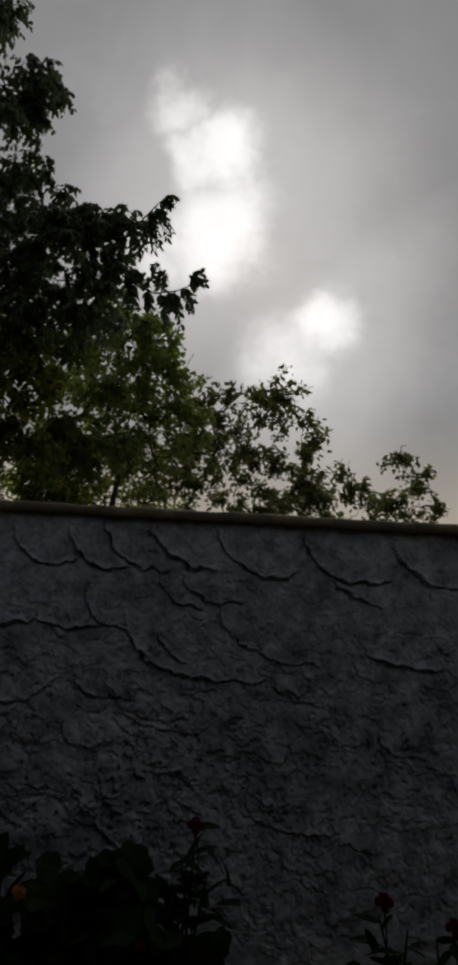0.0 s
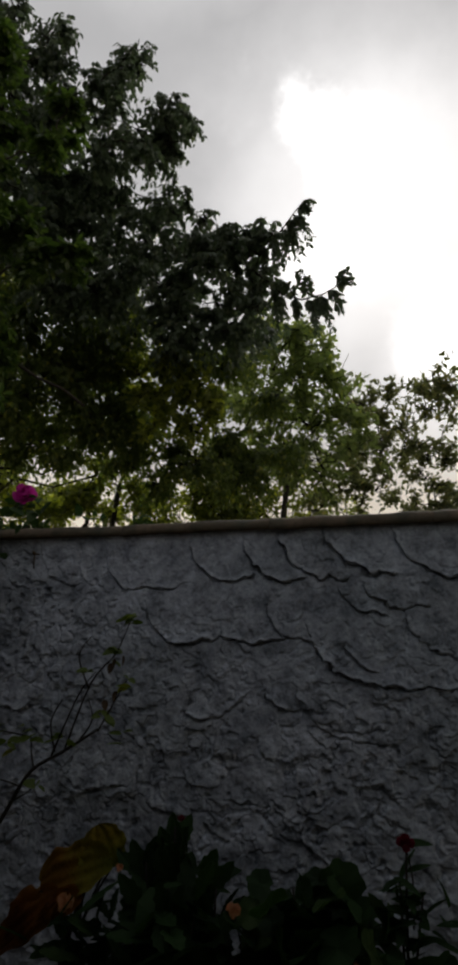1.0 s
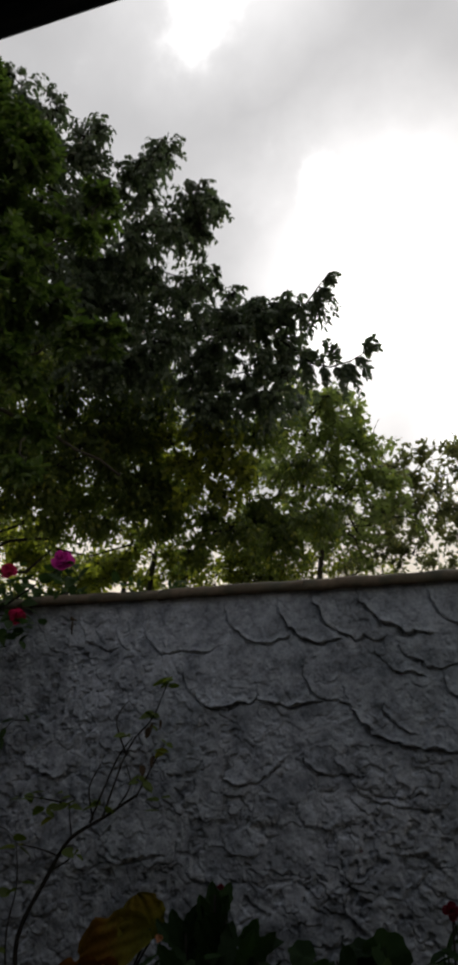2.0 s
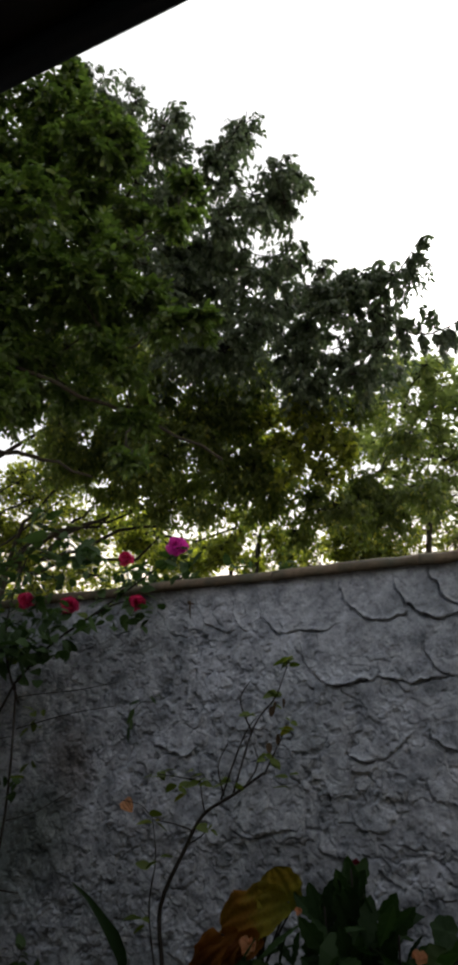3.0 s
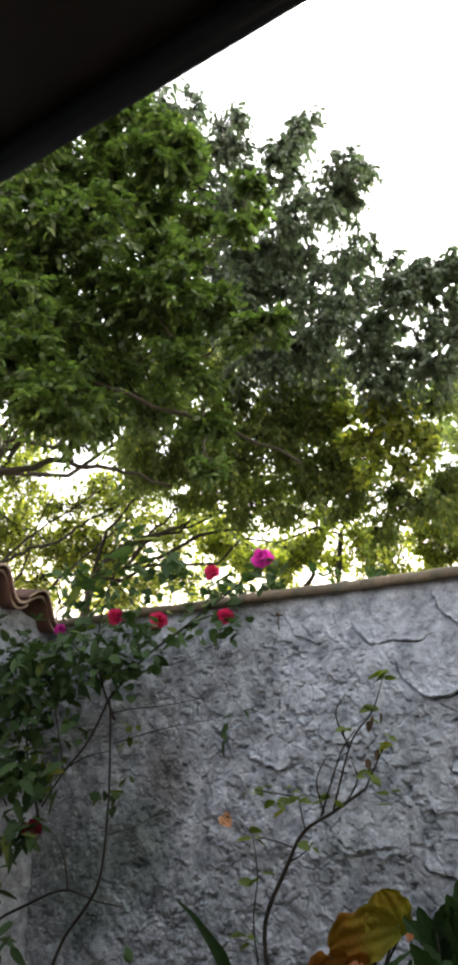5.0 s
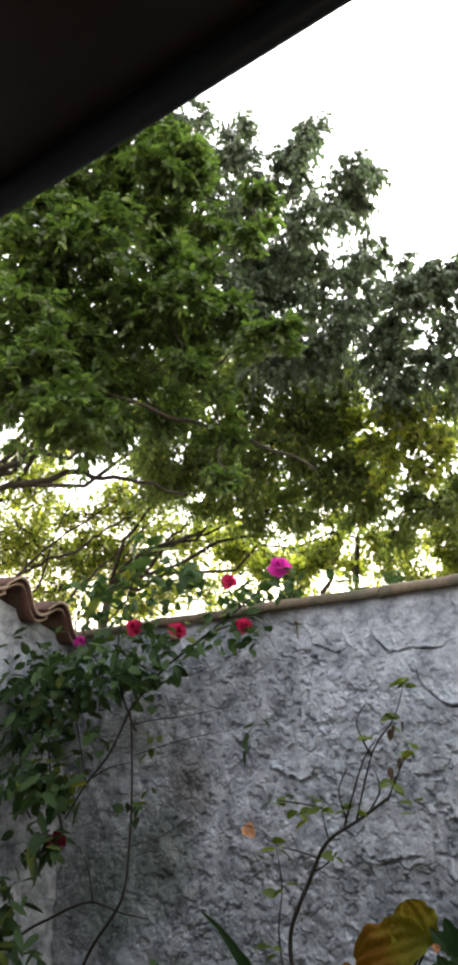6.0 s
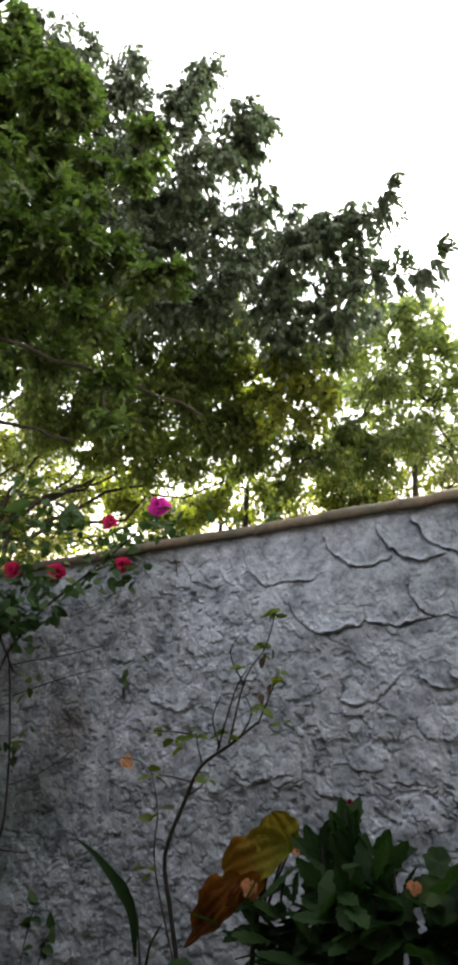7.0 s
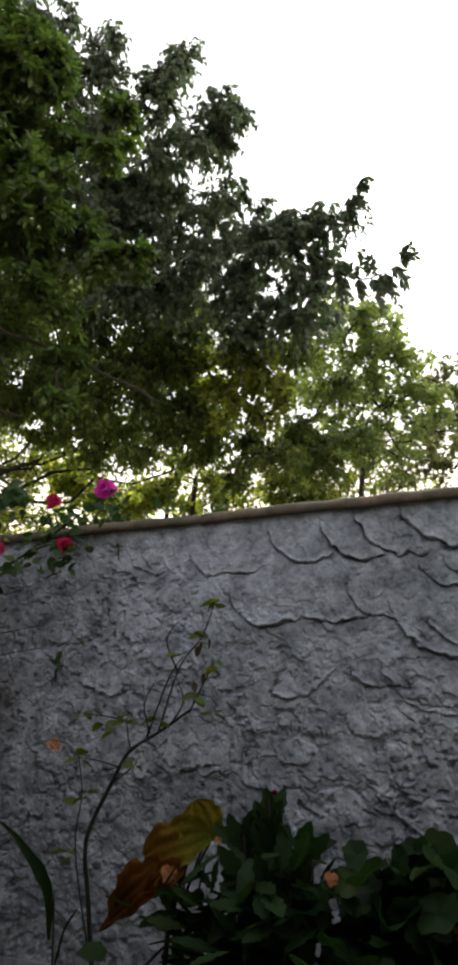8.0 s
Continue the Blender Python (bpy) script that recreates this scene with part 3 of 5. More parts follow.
def plaster_relief(x, z, top, rows, seed, islands=(), strokes=(), flakes=3600):
    """How far the plaster stands out: overlapping trowel strokes, torn scales where it has weathered, lumps and grit."""
    rng = np.random.default_rng(seed)
    wx = x + 0.014 * value_noise(x, z, 0.1, seed + 1) + 0.016 * value_noise(x, z, 0.042, seed + 2) + 0.009 * value_noise(x, z, 0.018, seed + 21)
    wz = z + 0.014 * value_noise(x, z, 0.09, seed + 3) + 0.016 * value_noise(x, z, 0.038, seed + 4) + 0.009 * value_noise(x, z, 0.017, seed + 22)
    h = np.zeros_like(x)
    for row, (zt, length, slant, lefts, full) in list(enumerate(rows))[::-1]:
        for k, left in enumerate(lefts[:-1]):
            proud = full * rng.uniform(0.1, 1.35)
            gap = lefts[k + 1] - left
            half, l = gap * rng.uniform(0.58, 0.72), length * rng.uniform(0.85, 1.15)
            sl = slant * rng.uniform(0.85, 1.15)
            v = (zt - wz) / l
            u = (wx - left - half - sl * np.clip(zt - wz, 0, 0.16)) / half
            low = 1.0 - 0.3 * np.abs(u) ** 2.4
            inside = (v > -0.6) & (v < low) & (np.abs(u) < 1.0)
            rim = (v < low + 0.05) & (np.abs(u) < 1.06) & (v > 0.25) & ~inside
            lift = proud * rng.uniform(0.75, 1.2) * (0.5 + 0.5 * np.clip(v / low, 0, 1)) * (1.0 - 0.6 * (u + 1) / 2)
            lift = lift * (0.8 + 0.45 * value_noise(x, z, 0.11, seed + 30)) + 0.3 * proud * np.exp(-((low - v) / 0.06) ** 2)
            h = np.where(inside, lift, np.where(rim, h - 0.22 * proud, h))
    calm = np.zeros_like(x)
    for cx, cz, hw, hh, lift in islands:
        d = np.abs((wx - cx) / hw) ** 2.6 + np.abs((wz - cz) / hh) ** 2.6
        down = np.clip((cz - z) / hh, -1, 1)
        h = np.where(d < 1, lift * (0.55 + 0.45 * down), np.where((d < 1.35) & (down > 0), h - 0.25 * lift, h))
        calm = np.where(d < 1, 0.75, calm)
    ragged = np.clip((top - 0.3 - z) / 0.45, 0, 1) * np.clip(0.75 + 0.6 * value_noise(x, z, 0.5, seed + 12), 0.35, 1)
    ragged = np.maximum(ragged, 0.85 * np.clip((-1.0 - x) / 0.5, 0, 1) * np.clip((top + 0.05 - z) / 0.3, 0, 1)) * (1 - calm)
    ragged *= np.clip(1.05 - 0.45 * np.clip((x + 0.45) / 0.5, 0, 1), 0, 1)
    h = add_flakes(h, x, z, wx, wz, 0.24 + 0.5 * ragged, flakes, seed + 41)
    h = add_rims(h, 0.35 * x + 0.65 * wx, 0.35 * z + 0.65 * wz, strokes, seed + 42)
    h += (0.3 + 0.7 * ragged) * 0.006 * (0.8 * value_noise(x, z, 0.085, seed + 5) + 0.5 * value_noise(x, z, 0.04, seed + 6))
    chip = value_noise(wx, wz, 0.07, seed + 9) + 0.8 * value_noise(wx, wz, 0.03, seed + 10) + 0.4 * value_noise(wx, wz, 0.014, seed + 11)
    h -= (0.15 + 0.85 * ragged) * 0.013 * np.clip((chip - 0.5) * 4, 0, 1)
    pit = value_noise(x, z, 0.026, seed + 17) + 0.4 * value_noise(x, z, 0.013, seed + 18)
    h -= (0.15 + 0.85 * ragged) * 0.012 * np.clip((pit - 0.56) * 7, 0, 1)
    h += (0.4 + 0.6 * ragged) * (0.0026 * value_noise(x, z, 0.024, seed + 7) + 0.0018 * value_noise(x, z, 0.0105, seed + 8))
    return h


def lefts(first, last, gap, seed):
    rnd = random.Random(seed)
    out = [first]
    while out[-1] < last:
        out.append(out[-1] + gap * rnd.uniform(0.8, 1.25))
    return out


WALL_Y, WALL_TOP, WALL_BACK = 2.8, 2.15, 3.0


def build_main_wall():
    x0, x1, z0, z1 = -3.02, 1.3, 0.45, WALL_TOP
    nx, nz = 1230, 485
    gx, gz = np.meshgrid(np.linspace(x0, x1, nx), np.linspace(z0, z1, nz))
    rows = [  # top, length, slant, left edges, how proud
        (2.16, 0.24, 0.6, lefts(-2.95, -1.6, 0.22, 7), 0.006),
        (1.8, 0.27, 0.35, lefts(-2.95, 1.4, 0.3, 1), 0.004),
        (1.58, 0.27, 0.1, lefts(-2.9, 1.4, 0.27, 2), 0.004),
        (1.39, 0.25, 0.1, lefts(-2.9, 1.4, 0.3, 3), 0.004),
        (1.12, 0.27, 0.2, lefts(-2.9, 1.4, 0.28, 4), 0.004),
        (0.9, 0.3, 0.2, lefts(-2.9, 1.4, 0.28, 5), 0.005),
    ]
    # trowel strokes under the coping: left top corner, run, drop, length and rise of the bottom rim, how proud
    upper = [(-0.92, 2.14, 0.17, 0.2, 0.11, 0.05, 0.021), (-0.69, 2.13, 0.15, 0.195, 0.12, 0.015, 0.018), (-0.55, 2.15, 0.22, 0.21, 0.05, 0.01, 0.022), (-0.38, 2.15, 0.24, 0.19, 0.03, 0.0, 0.021),
             (-0.13, 2.15, 0.25, 0.2, 0.1, 0.05, 0.021), (0.21, 2.14, 0.26, 0.2, 0.1, 0.04, 0.018), (0.55, 2.14, 0.22, 0.19, 0.1, 0.03, 0.018), (0.88, 2.14, 0.24, 0.2, 0.08, 0.03, 0.018)]
    upper += [(-1.28, 2.12, 0.14, 0.2, 0.24, 0.03, 0.014), (-1.57, 2.13, 0.13, 0.18, 0.08, 0.02, 0.01), (-1.76, 2.1, 0.12, 0.16, 0.05, 0.01, 0.008), (-1.4, 2.1, 0.08, 0.15, 0.0, 0.0, 0.008)]
    # the rims below them, and long cracks that run down to the right
    lower = [(-1.08, 1.87, 0.17, 0.155, 0.15, 0.035, 0.021), (-0.77, 1.755, 0.1, 0.033, 0.18, 0.028, 0.018), (-0.6, 1.865, 0.21, 0.157, 0.0, 0.0, 0.016), (-0.33, 1.93, 0.12, 0.11, 0.06, 0.0, 0.013),
             (-0.44, 1.76, 0.32, 0.2, 0.25, 0.0, 0.017), (0.12, 1.57, 0.22, 0.08, 0.0, 0.0, 0.015), (0.03, 1.13, 0.17, 0.065, 0.16, 0.0, 0.016), (0.46, 1.7, 0.2, 0.06, 0.1, 0.0, 0.014)]
    lower += [(-0.24, 1.94, 0.15, 0.09, 0.1, 0.01, 0.015), (0.32, 1.99, 0.2, 0.12, 0.0, 0.0, 0.015), (-0.48, 1.58, 0.24, 0.21, 0.12, 0.01, 0.014), (0.5, 1.41, 0.18, 0.08, 0.0, 0.0, 0.014),
              (-0.9, 1.46, 0.05, 0.02, 0.2, 0.1, 0.017), (-0.6, 1.54, 0.12, 0.065, 0.1, 0.0, 0.017), (-0.3, 1.74, 0.12, 0.13, 0.0, 0.0, 0.013), (-0.36, 1.43, 0.04, 0.02, 0.16, 0.0, 0.016)]
    lower += [(-1.79, 1.575, 0.17, 0.115, 0.1, 0.01, 0.015), (-1.4, 1.2, 0.1, 0.04, 0.18, 0.06, 0.017), (-1.98, 1.19, 0.15, 0.05, 0.0, 0.0, 0.014), (-0.47, 1.1, 0.2, 0.15, 0.0, 0.0, 0.015), (-0.1, 1.85, 0.3, 0.22, 0.1, 0.0, 0.012)]
    rnd = random.Random(77)
    islands = [(-1.63, 1.51, 0.09, 0.05, 0.012), (-1.23, 1.255, 0.13, 0.09, 0.014), (-0.82, 1.243, 0.075, 0.04, 0.014)]
    for k in range(24):
        islands.append((rnd.uniform(-2.9, 1.2), rnd.uniform(0.5, 1.62), rnd.uniform(0.035, 0.1), rnd.uniform(0.025, 0.06), rnd.uniform(0.009, 0.018)))
    h = plaster_relief(gx, gz, WALL_TOP, rows, 11, islands, upper + lower)
    v = np.stack([gx, WALL_Y - h, gz], -1).reshape(-1, 3)
    k = (np.arange(nz - 1)[:, None] * nx + np.arange(nx - 1)[None]).ravel()
    faces = np.stack([k, k + 1, k + nx + 1, k + nx], 1)
    wall = setting("wall_garden", mesh_of("wall_core", box((-3.02, WALL_Y + 0.02, -0.1), (9.0, WALL_BACK, WALL_TOP)), PLASTER), "old whitewashed garden wall with coarse scale-like trowelled plaster", "wall")
    part("plaster_face", shape("plaster_face", v, faces, PLASTER), wall, "cracked whitewashed plaster in overlapping trowel strokes")
    part("plaster_foot", mesh_of("plaster_foot", box((-3.02, WALL_Y - 0.004, -0.1), (1.3, WALL_Y + 0.02, 0.45)), PLASTER), wall)
    part("plaster_end", mesh_of("plaster_end", box((1.3, WALL_Y - 0.004, -0.1), (9.0, WALL_Y + 0.02, WALL_TOP)), PLASTER), wall)
    return wall


def coping_piece(length, seed):
    """A half-round coping length along x, its edges worn uneven."""
    rnd = random.Random(seed)
    n, m = 12, 11
    verts, faces = [], []
    for i in range(n + 1):
        u = i / n
        x = (u - 0.5) * length
        swell = 1.0 + 0.05 * (0.5 - u) + rnd.uniform(-0.015, 0.015)
        for j in range(m):
            w = math.pi * j / (m - 1)
            ry, rz = 0.128 * swell, 0.062 * swell
            wob = 1 + 0.035 * noise.noise(Vector((x * 7 + seed, w * 2, seed * 1.7)))
            verts.append((x, -math.cos(w) * ry * wob, math.sin(w) ** 0.8 * rz * wob + 0.006 * noise.noise(Vector((x * 11, seed, w)))))
    for i in range(n):
        for j in range(m - 1):
            a = i * m + j
            faces.append((a, a + m, a + m + 1, a + 1))
        faces.append((i * m, i * m + m - 1, (i + 1) * m + m - 1, (i + 1) * m))
    faces.append(tuple(range(m)))
    faces.append(tuple(n * m + j for j in range(m))[::-1])
    return verts, faces


def build_coping(wall):
    kinds = [shape("coping_stone", *coping_piece(0.62, s), CLAY) for s in (3, 8, 14, 21)]
    x, k = -3.05, 0
    while x < 8.7:
        ob = part("coping_stone", kinds[k % 4], wall)
        ob.matrix_basis = pose(x + 0.31, 2.9, WALL_TOP - 0.004, 0.4 * math.sin(k * 2.1), 0.5 * math.sin(k * 1.3), 0.5 * math.sin(k * 3.7))
        x, k = x + 0.616, k + 1


# ---- the side wall with its tiled, sloping top ----
SIDE_X = -3.02


def side_top(y):
    return 2.15 + 0.325 * max(0.0, 2.8 - max(y, 1.0))


def build_side_wall():
    ny, nz = 420, 300
    ys = np.linspace(0.6, WALL_Y - 0.002, ny)
    tops = np.array([side_top(y) for y in ys])
    gy, gu = np.meshgrid(ys, np.linspace(0, 1, nz))
    gz = 0.55 + gu * (tops[None] - 0.55)
    rows = [(2.9 - 0.24 * k, 0.28, 0.2, lefts(0.4, 2.9, 0.28, 60 + k), 0.012) for k in range(10)]
    h = plaster_relief(gy, gz, 2.3, rows, 47, flakes=1500)
    v = np.stack([SIDE_X + h, gy, gz], -1).reshape(-1, 3)
    k = (np.arange(nz - 1)[:, None] * ny + np.arange(ny - 1)[None]).ravel()
    faces = np.stack([k, k + ny, k + ny + 1, k + 1], 1)
    bm = bmesh.new()
    prof = [(-1.6, -0.1), (3.0, -0.1), (3.0, side_top(3.0)), (2.8, side_top(2.8)), (1.0, side_top(1.0)), (-1.6, side_top(1.0))]
    near = [bm.verts.new((SIDE_X - 0.012, y, z)) for y, z in prof]
    far = [bm.verts.new((SIDE_X - 0.2, y, z)) for y, z in prof]
    bm.faces.new(near), bm.faces.new(far[::-1])
    for i in range(len(prof)):
        j = (i + 1) % len(prof)
        bm.faces.new((near[j], near[i], far[i], far[j]))
    bmesh.ops.recalc_face_normals(bm, faces=bm.faces[:])
    wall = setting("wall_side", mesh_of("side_core", bm, PLASTER), "whitewashed side wall under a sloping row of clay tiles", "wall")
    part("plaster_face", shape("plaster_face", v, faces, PLASTER), wall)
    return wall


def tile_piece():
    """One S-shaped roof tile: its wave runs along y, its length along x, sloping down to +x."""
    n, m, t, pitch = 16, 6, 0.016, 0.285
    verts, faces = [], []
    for lay in (0, 1):
        for i in range(m + 1):
            x = -0.36 + 0.42 * i / m
            for j in range(n + 1):
                s = j / n
                y = (s - 0.5) * pitch * 1.06
                z = 0.062 * math.cos(2 * math.pi * (s - 0.3)) - 0.12 * x
                verts.append((x, y, z + (t if lay else 0)))
    a = (m + 1) * (n + 1)
    for i in range(m):
        for j in range(n):
            p = i * (n + 1) + j
            faces.append((p, p + 1, p + n + 2, p + n + 1))
            faces.append((a + p, a + p + n + 1, a + p + n + 2, a + p + 1))
    rim = [(i * (n + 1), (i + 1) * (n + 1)) for i in range(m)] + [((i + 1) * (n + 1) + n, i * (n + 1) + n) for i in range(m)]
    rim += [(j + 1, j) for j in range(n)] + [(m * (n + 1) + j, m * (n + 1) + j + 1) for j in range(n)]
    for p, q in rim:
        faces.append((p, q, q + a, p + a))
    return verts, faces


def build_side_tiles(wall):
    me = shape("roof_tile", *tile_piece(), TILE)
    me.materials.append(TILE_RIM)
    for p in me.polygons[-16:]:
        p.material_index = 1
    for k in range(10):
        y = 2.66 - 0.27 * k
        ob = part("roof_tile", me, wall)
        under = part("roof_tile", me, wall)
        under.matrix_basis = pose(-2.965, y + 0.012, side_top(y) + 0.008, -18 if y > 1.0 else 0, 0, -1.5 * math.sin(k * 1.7))
        ob.matrix_basis = pose(-2.93, y, side_top(y) + 0.035 - 0.004 * (k % 2), -18 if y > 1.0 else 0, 0, 1.2 * math.sin(k * 2.3))


# ---- the house eave overhead ----
def build_house():
    house = thing("house", (0, -1.5, 0), "beige plastered house with dark brown overhanging eave", "house")
    part("wall", mesh_of("house_wall", box((-7, -1.7, 0), (7, -1.5, 2.75)), HOUSE), house)
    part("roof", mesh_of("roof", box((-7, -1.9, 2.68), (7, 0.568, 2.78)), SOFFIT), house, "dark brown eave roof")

    def ledge(name, prof, mat, label):
        """A long moulding with the given section, from end to end of the eave."""
        verts = [(x, y, z) for x in (-7, 7) for y, z in prof]
        n = len(prof)
        faces = [(i, (i + 1) % n, n + (i + 1) % n, n + i) for i in range(n)] + [tuple(range(n))[::-1], tuple(range(n, 2 * n))]
        me = shape(name, verts, faces, mat)
        me.polygons.foreach_set("use_smooth", [k < n and prof[k][1] < 2.6 and prof[(k + 1) % n][1] < 2.6 for k in range(n + 2)])
        return part(name, me, house, label)

    # the lining bulges down behind the edge, so that its outer side catches the sky
    bulge = [(0.566 - 0.2 * u / 12, 2.436 - 0.036 * math.sin(u / 12 * math.pi / 2)) for u in range(13)]
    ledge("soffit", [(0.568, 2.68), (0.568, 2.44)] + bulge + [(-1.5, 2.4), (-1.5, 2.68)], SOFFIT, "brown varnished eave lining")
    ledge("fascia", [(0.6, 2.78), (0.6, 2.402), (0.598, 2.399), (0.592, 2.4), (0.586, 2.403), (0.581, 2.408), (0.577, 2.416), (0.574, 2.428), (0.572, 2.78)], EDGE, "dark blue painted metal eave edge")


wall_main = build_main_wall()
wall_side = build_side_wall()
build_house()

# ---- trees behind the wall ----
tree("tree", "leafy tree with bright green feathery leaves behind the wall corner", (-6.5, 3.4, 0), (-5.8, 3.3, 3.9), [
    (-3.92, 2.54, 4.2, 0.4), (-3.39, 2.56, 3.76, 0.42), (-3.6, 3.02, 4.67, 0.4), (-3.61, 2.62, 4.86, 0.4), (-3.44, 2.69, 5.57, 0.4),
    (-3.41, 3.29, 4.35, 0.4), (-3.08, 2.97, 4.84, 0.4), (-3.3, 3.19, 6.09, 0.33), (-3.47, 3.01, 6.69, 0.33), (-2.8, 3.23, 4.38, 0.34),
    (-3.11, 3.58, 5.55, 0.32), (-2.87, 3.3, 6.0, 0.22), (-3.15, 3.5, 4.0, 0.34), (-3.16, 2.85, 3.53, 0.36),
    (-2.74, 3.77, 5.34, 0.2), (-2.55, 3.72, 4.54, 0.2), (-2.6, 3.45, 3.95, 0.2), (-4.03, 2.52, 6.09, 0.45), (-2.53, 3.49, 5.66, 0.2)] + [
    (-2.6, 3.71, 3.57, 0.13), (-3.23, 3.34, 5.68, 0.3), (-3.26, 2.74, 4.95, 0.35), (-3.86, 2.71, 6.65, 0.35), (-3.05, 3.22, 6.38, 0.17),
    (-3.37, 2.83, 3.99, 0.36), (-2.91, 3.73, 4.46, 0.28), (-2.71, 3.29, 4.71, 0.28), (-3.32, 3.21, 3.95, 0.32), (-3.23, 3.23, 3.63, 0.2),
    (-2.67, 3.36, 5.57, 0.24), (-3.53, 3.18, 5.7, 0.32), (-3.43, 2.68, 4.32, 0.35), (-3.11, 3.22, 4.64, 0.3), (-2.11, 3.57, 5.29, 0.1),
    (-2.19, 3.53, 4.92, 0.1), (-2.76, 3.1, 5.54, 0.12), (-2.5, 3.31, 4.64, 0.12), (-2.49, 3.32, 4.44, 0.1), (-2.02, 3.62, 4.13, 0.1)] + [
    (-2.17, 3.54, 4.09, 0.08), (-2.36, 3.4, 3.1, 0.09)],
    215, LEAF_NEAR, 5, 0.085, leaflet=0.085, length=0.16, bare=[((-3.24, 3.13, 3.87), (-2.16, 4.18, 3.37), 0.017, 0.009), ((-3.52, 2.96, 4.0), (-3.24, 3.13, 3.87), 0.026, 0.017), ((-3.72, 2.7, 3.13), (-3.39, 3.25, 3.36), 0.024, 0.019), ((-3.41, 3.22, 3.35), (-3.02, 3.86, 3.28), 0.019, 0.009)])
DARK_CLUMPS = [
    (-2.57, 5.42, 7.8, 0.14), (-2.45, 4.93, 7.11, 0.16), (-2.79, 5.36, 7.45, 0.18), (-2.77, 5.04, 7, 0.21), (-2.04, 5.26, 6.84, 0.14),
    (-2.15, 5.7, 7.01, 0.14), (-2.12, 5.11, 6.61, 0.16), (-2.22, 5.47, 6.71, 0.16), (-2.45, 5.38, 6.72, 0.19), (-2.24, 5.05, 6.22, 0.17),
    (-2.7, 5.46, 7.09, 0.19), (-2.55, 5.04, 6.34, 0.18), (-2.46, 5.18, 5.95, 0.15), (-2.77, 5.37, 6.27, 0.2), (-2.6, 4.85, 6.1, 0.2),
    (-2.93, 5.23, 6.84, 0.2), (-2.64, 5.18, 5.85, 0.22), (-2.33, 5.08, 5.61, 0.16), (-2.34, 5.63, 6.06, 0.11), (-1.99, 5.2, 5.61, 0.08)] + [
    (-2.22, 5.4, 5.62, 0.14), (-3.59, 4.77, 7.6, 0.18), (-3.02, 4.61, 7.18, 0.15), (-3.27, 5.11, 7.48, 0.18), (-3.23, 4.7, 7.13, 0.18),
    (-3.62, 4.37, 7.54, 0.2), (-3.13, 5.21, 7.17, 0.22)]
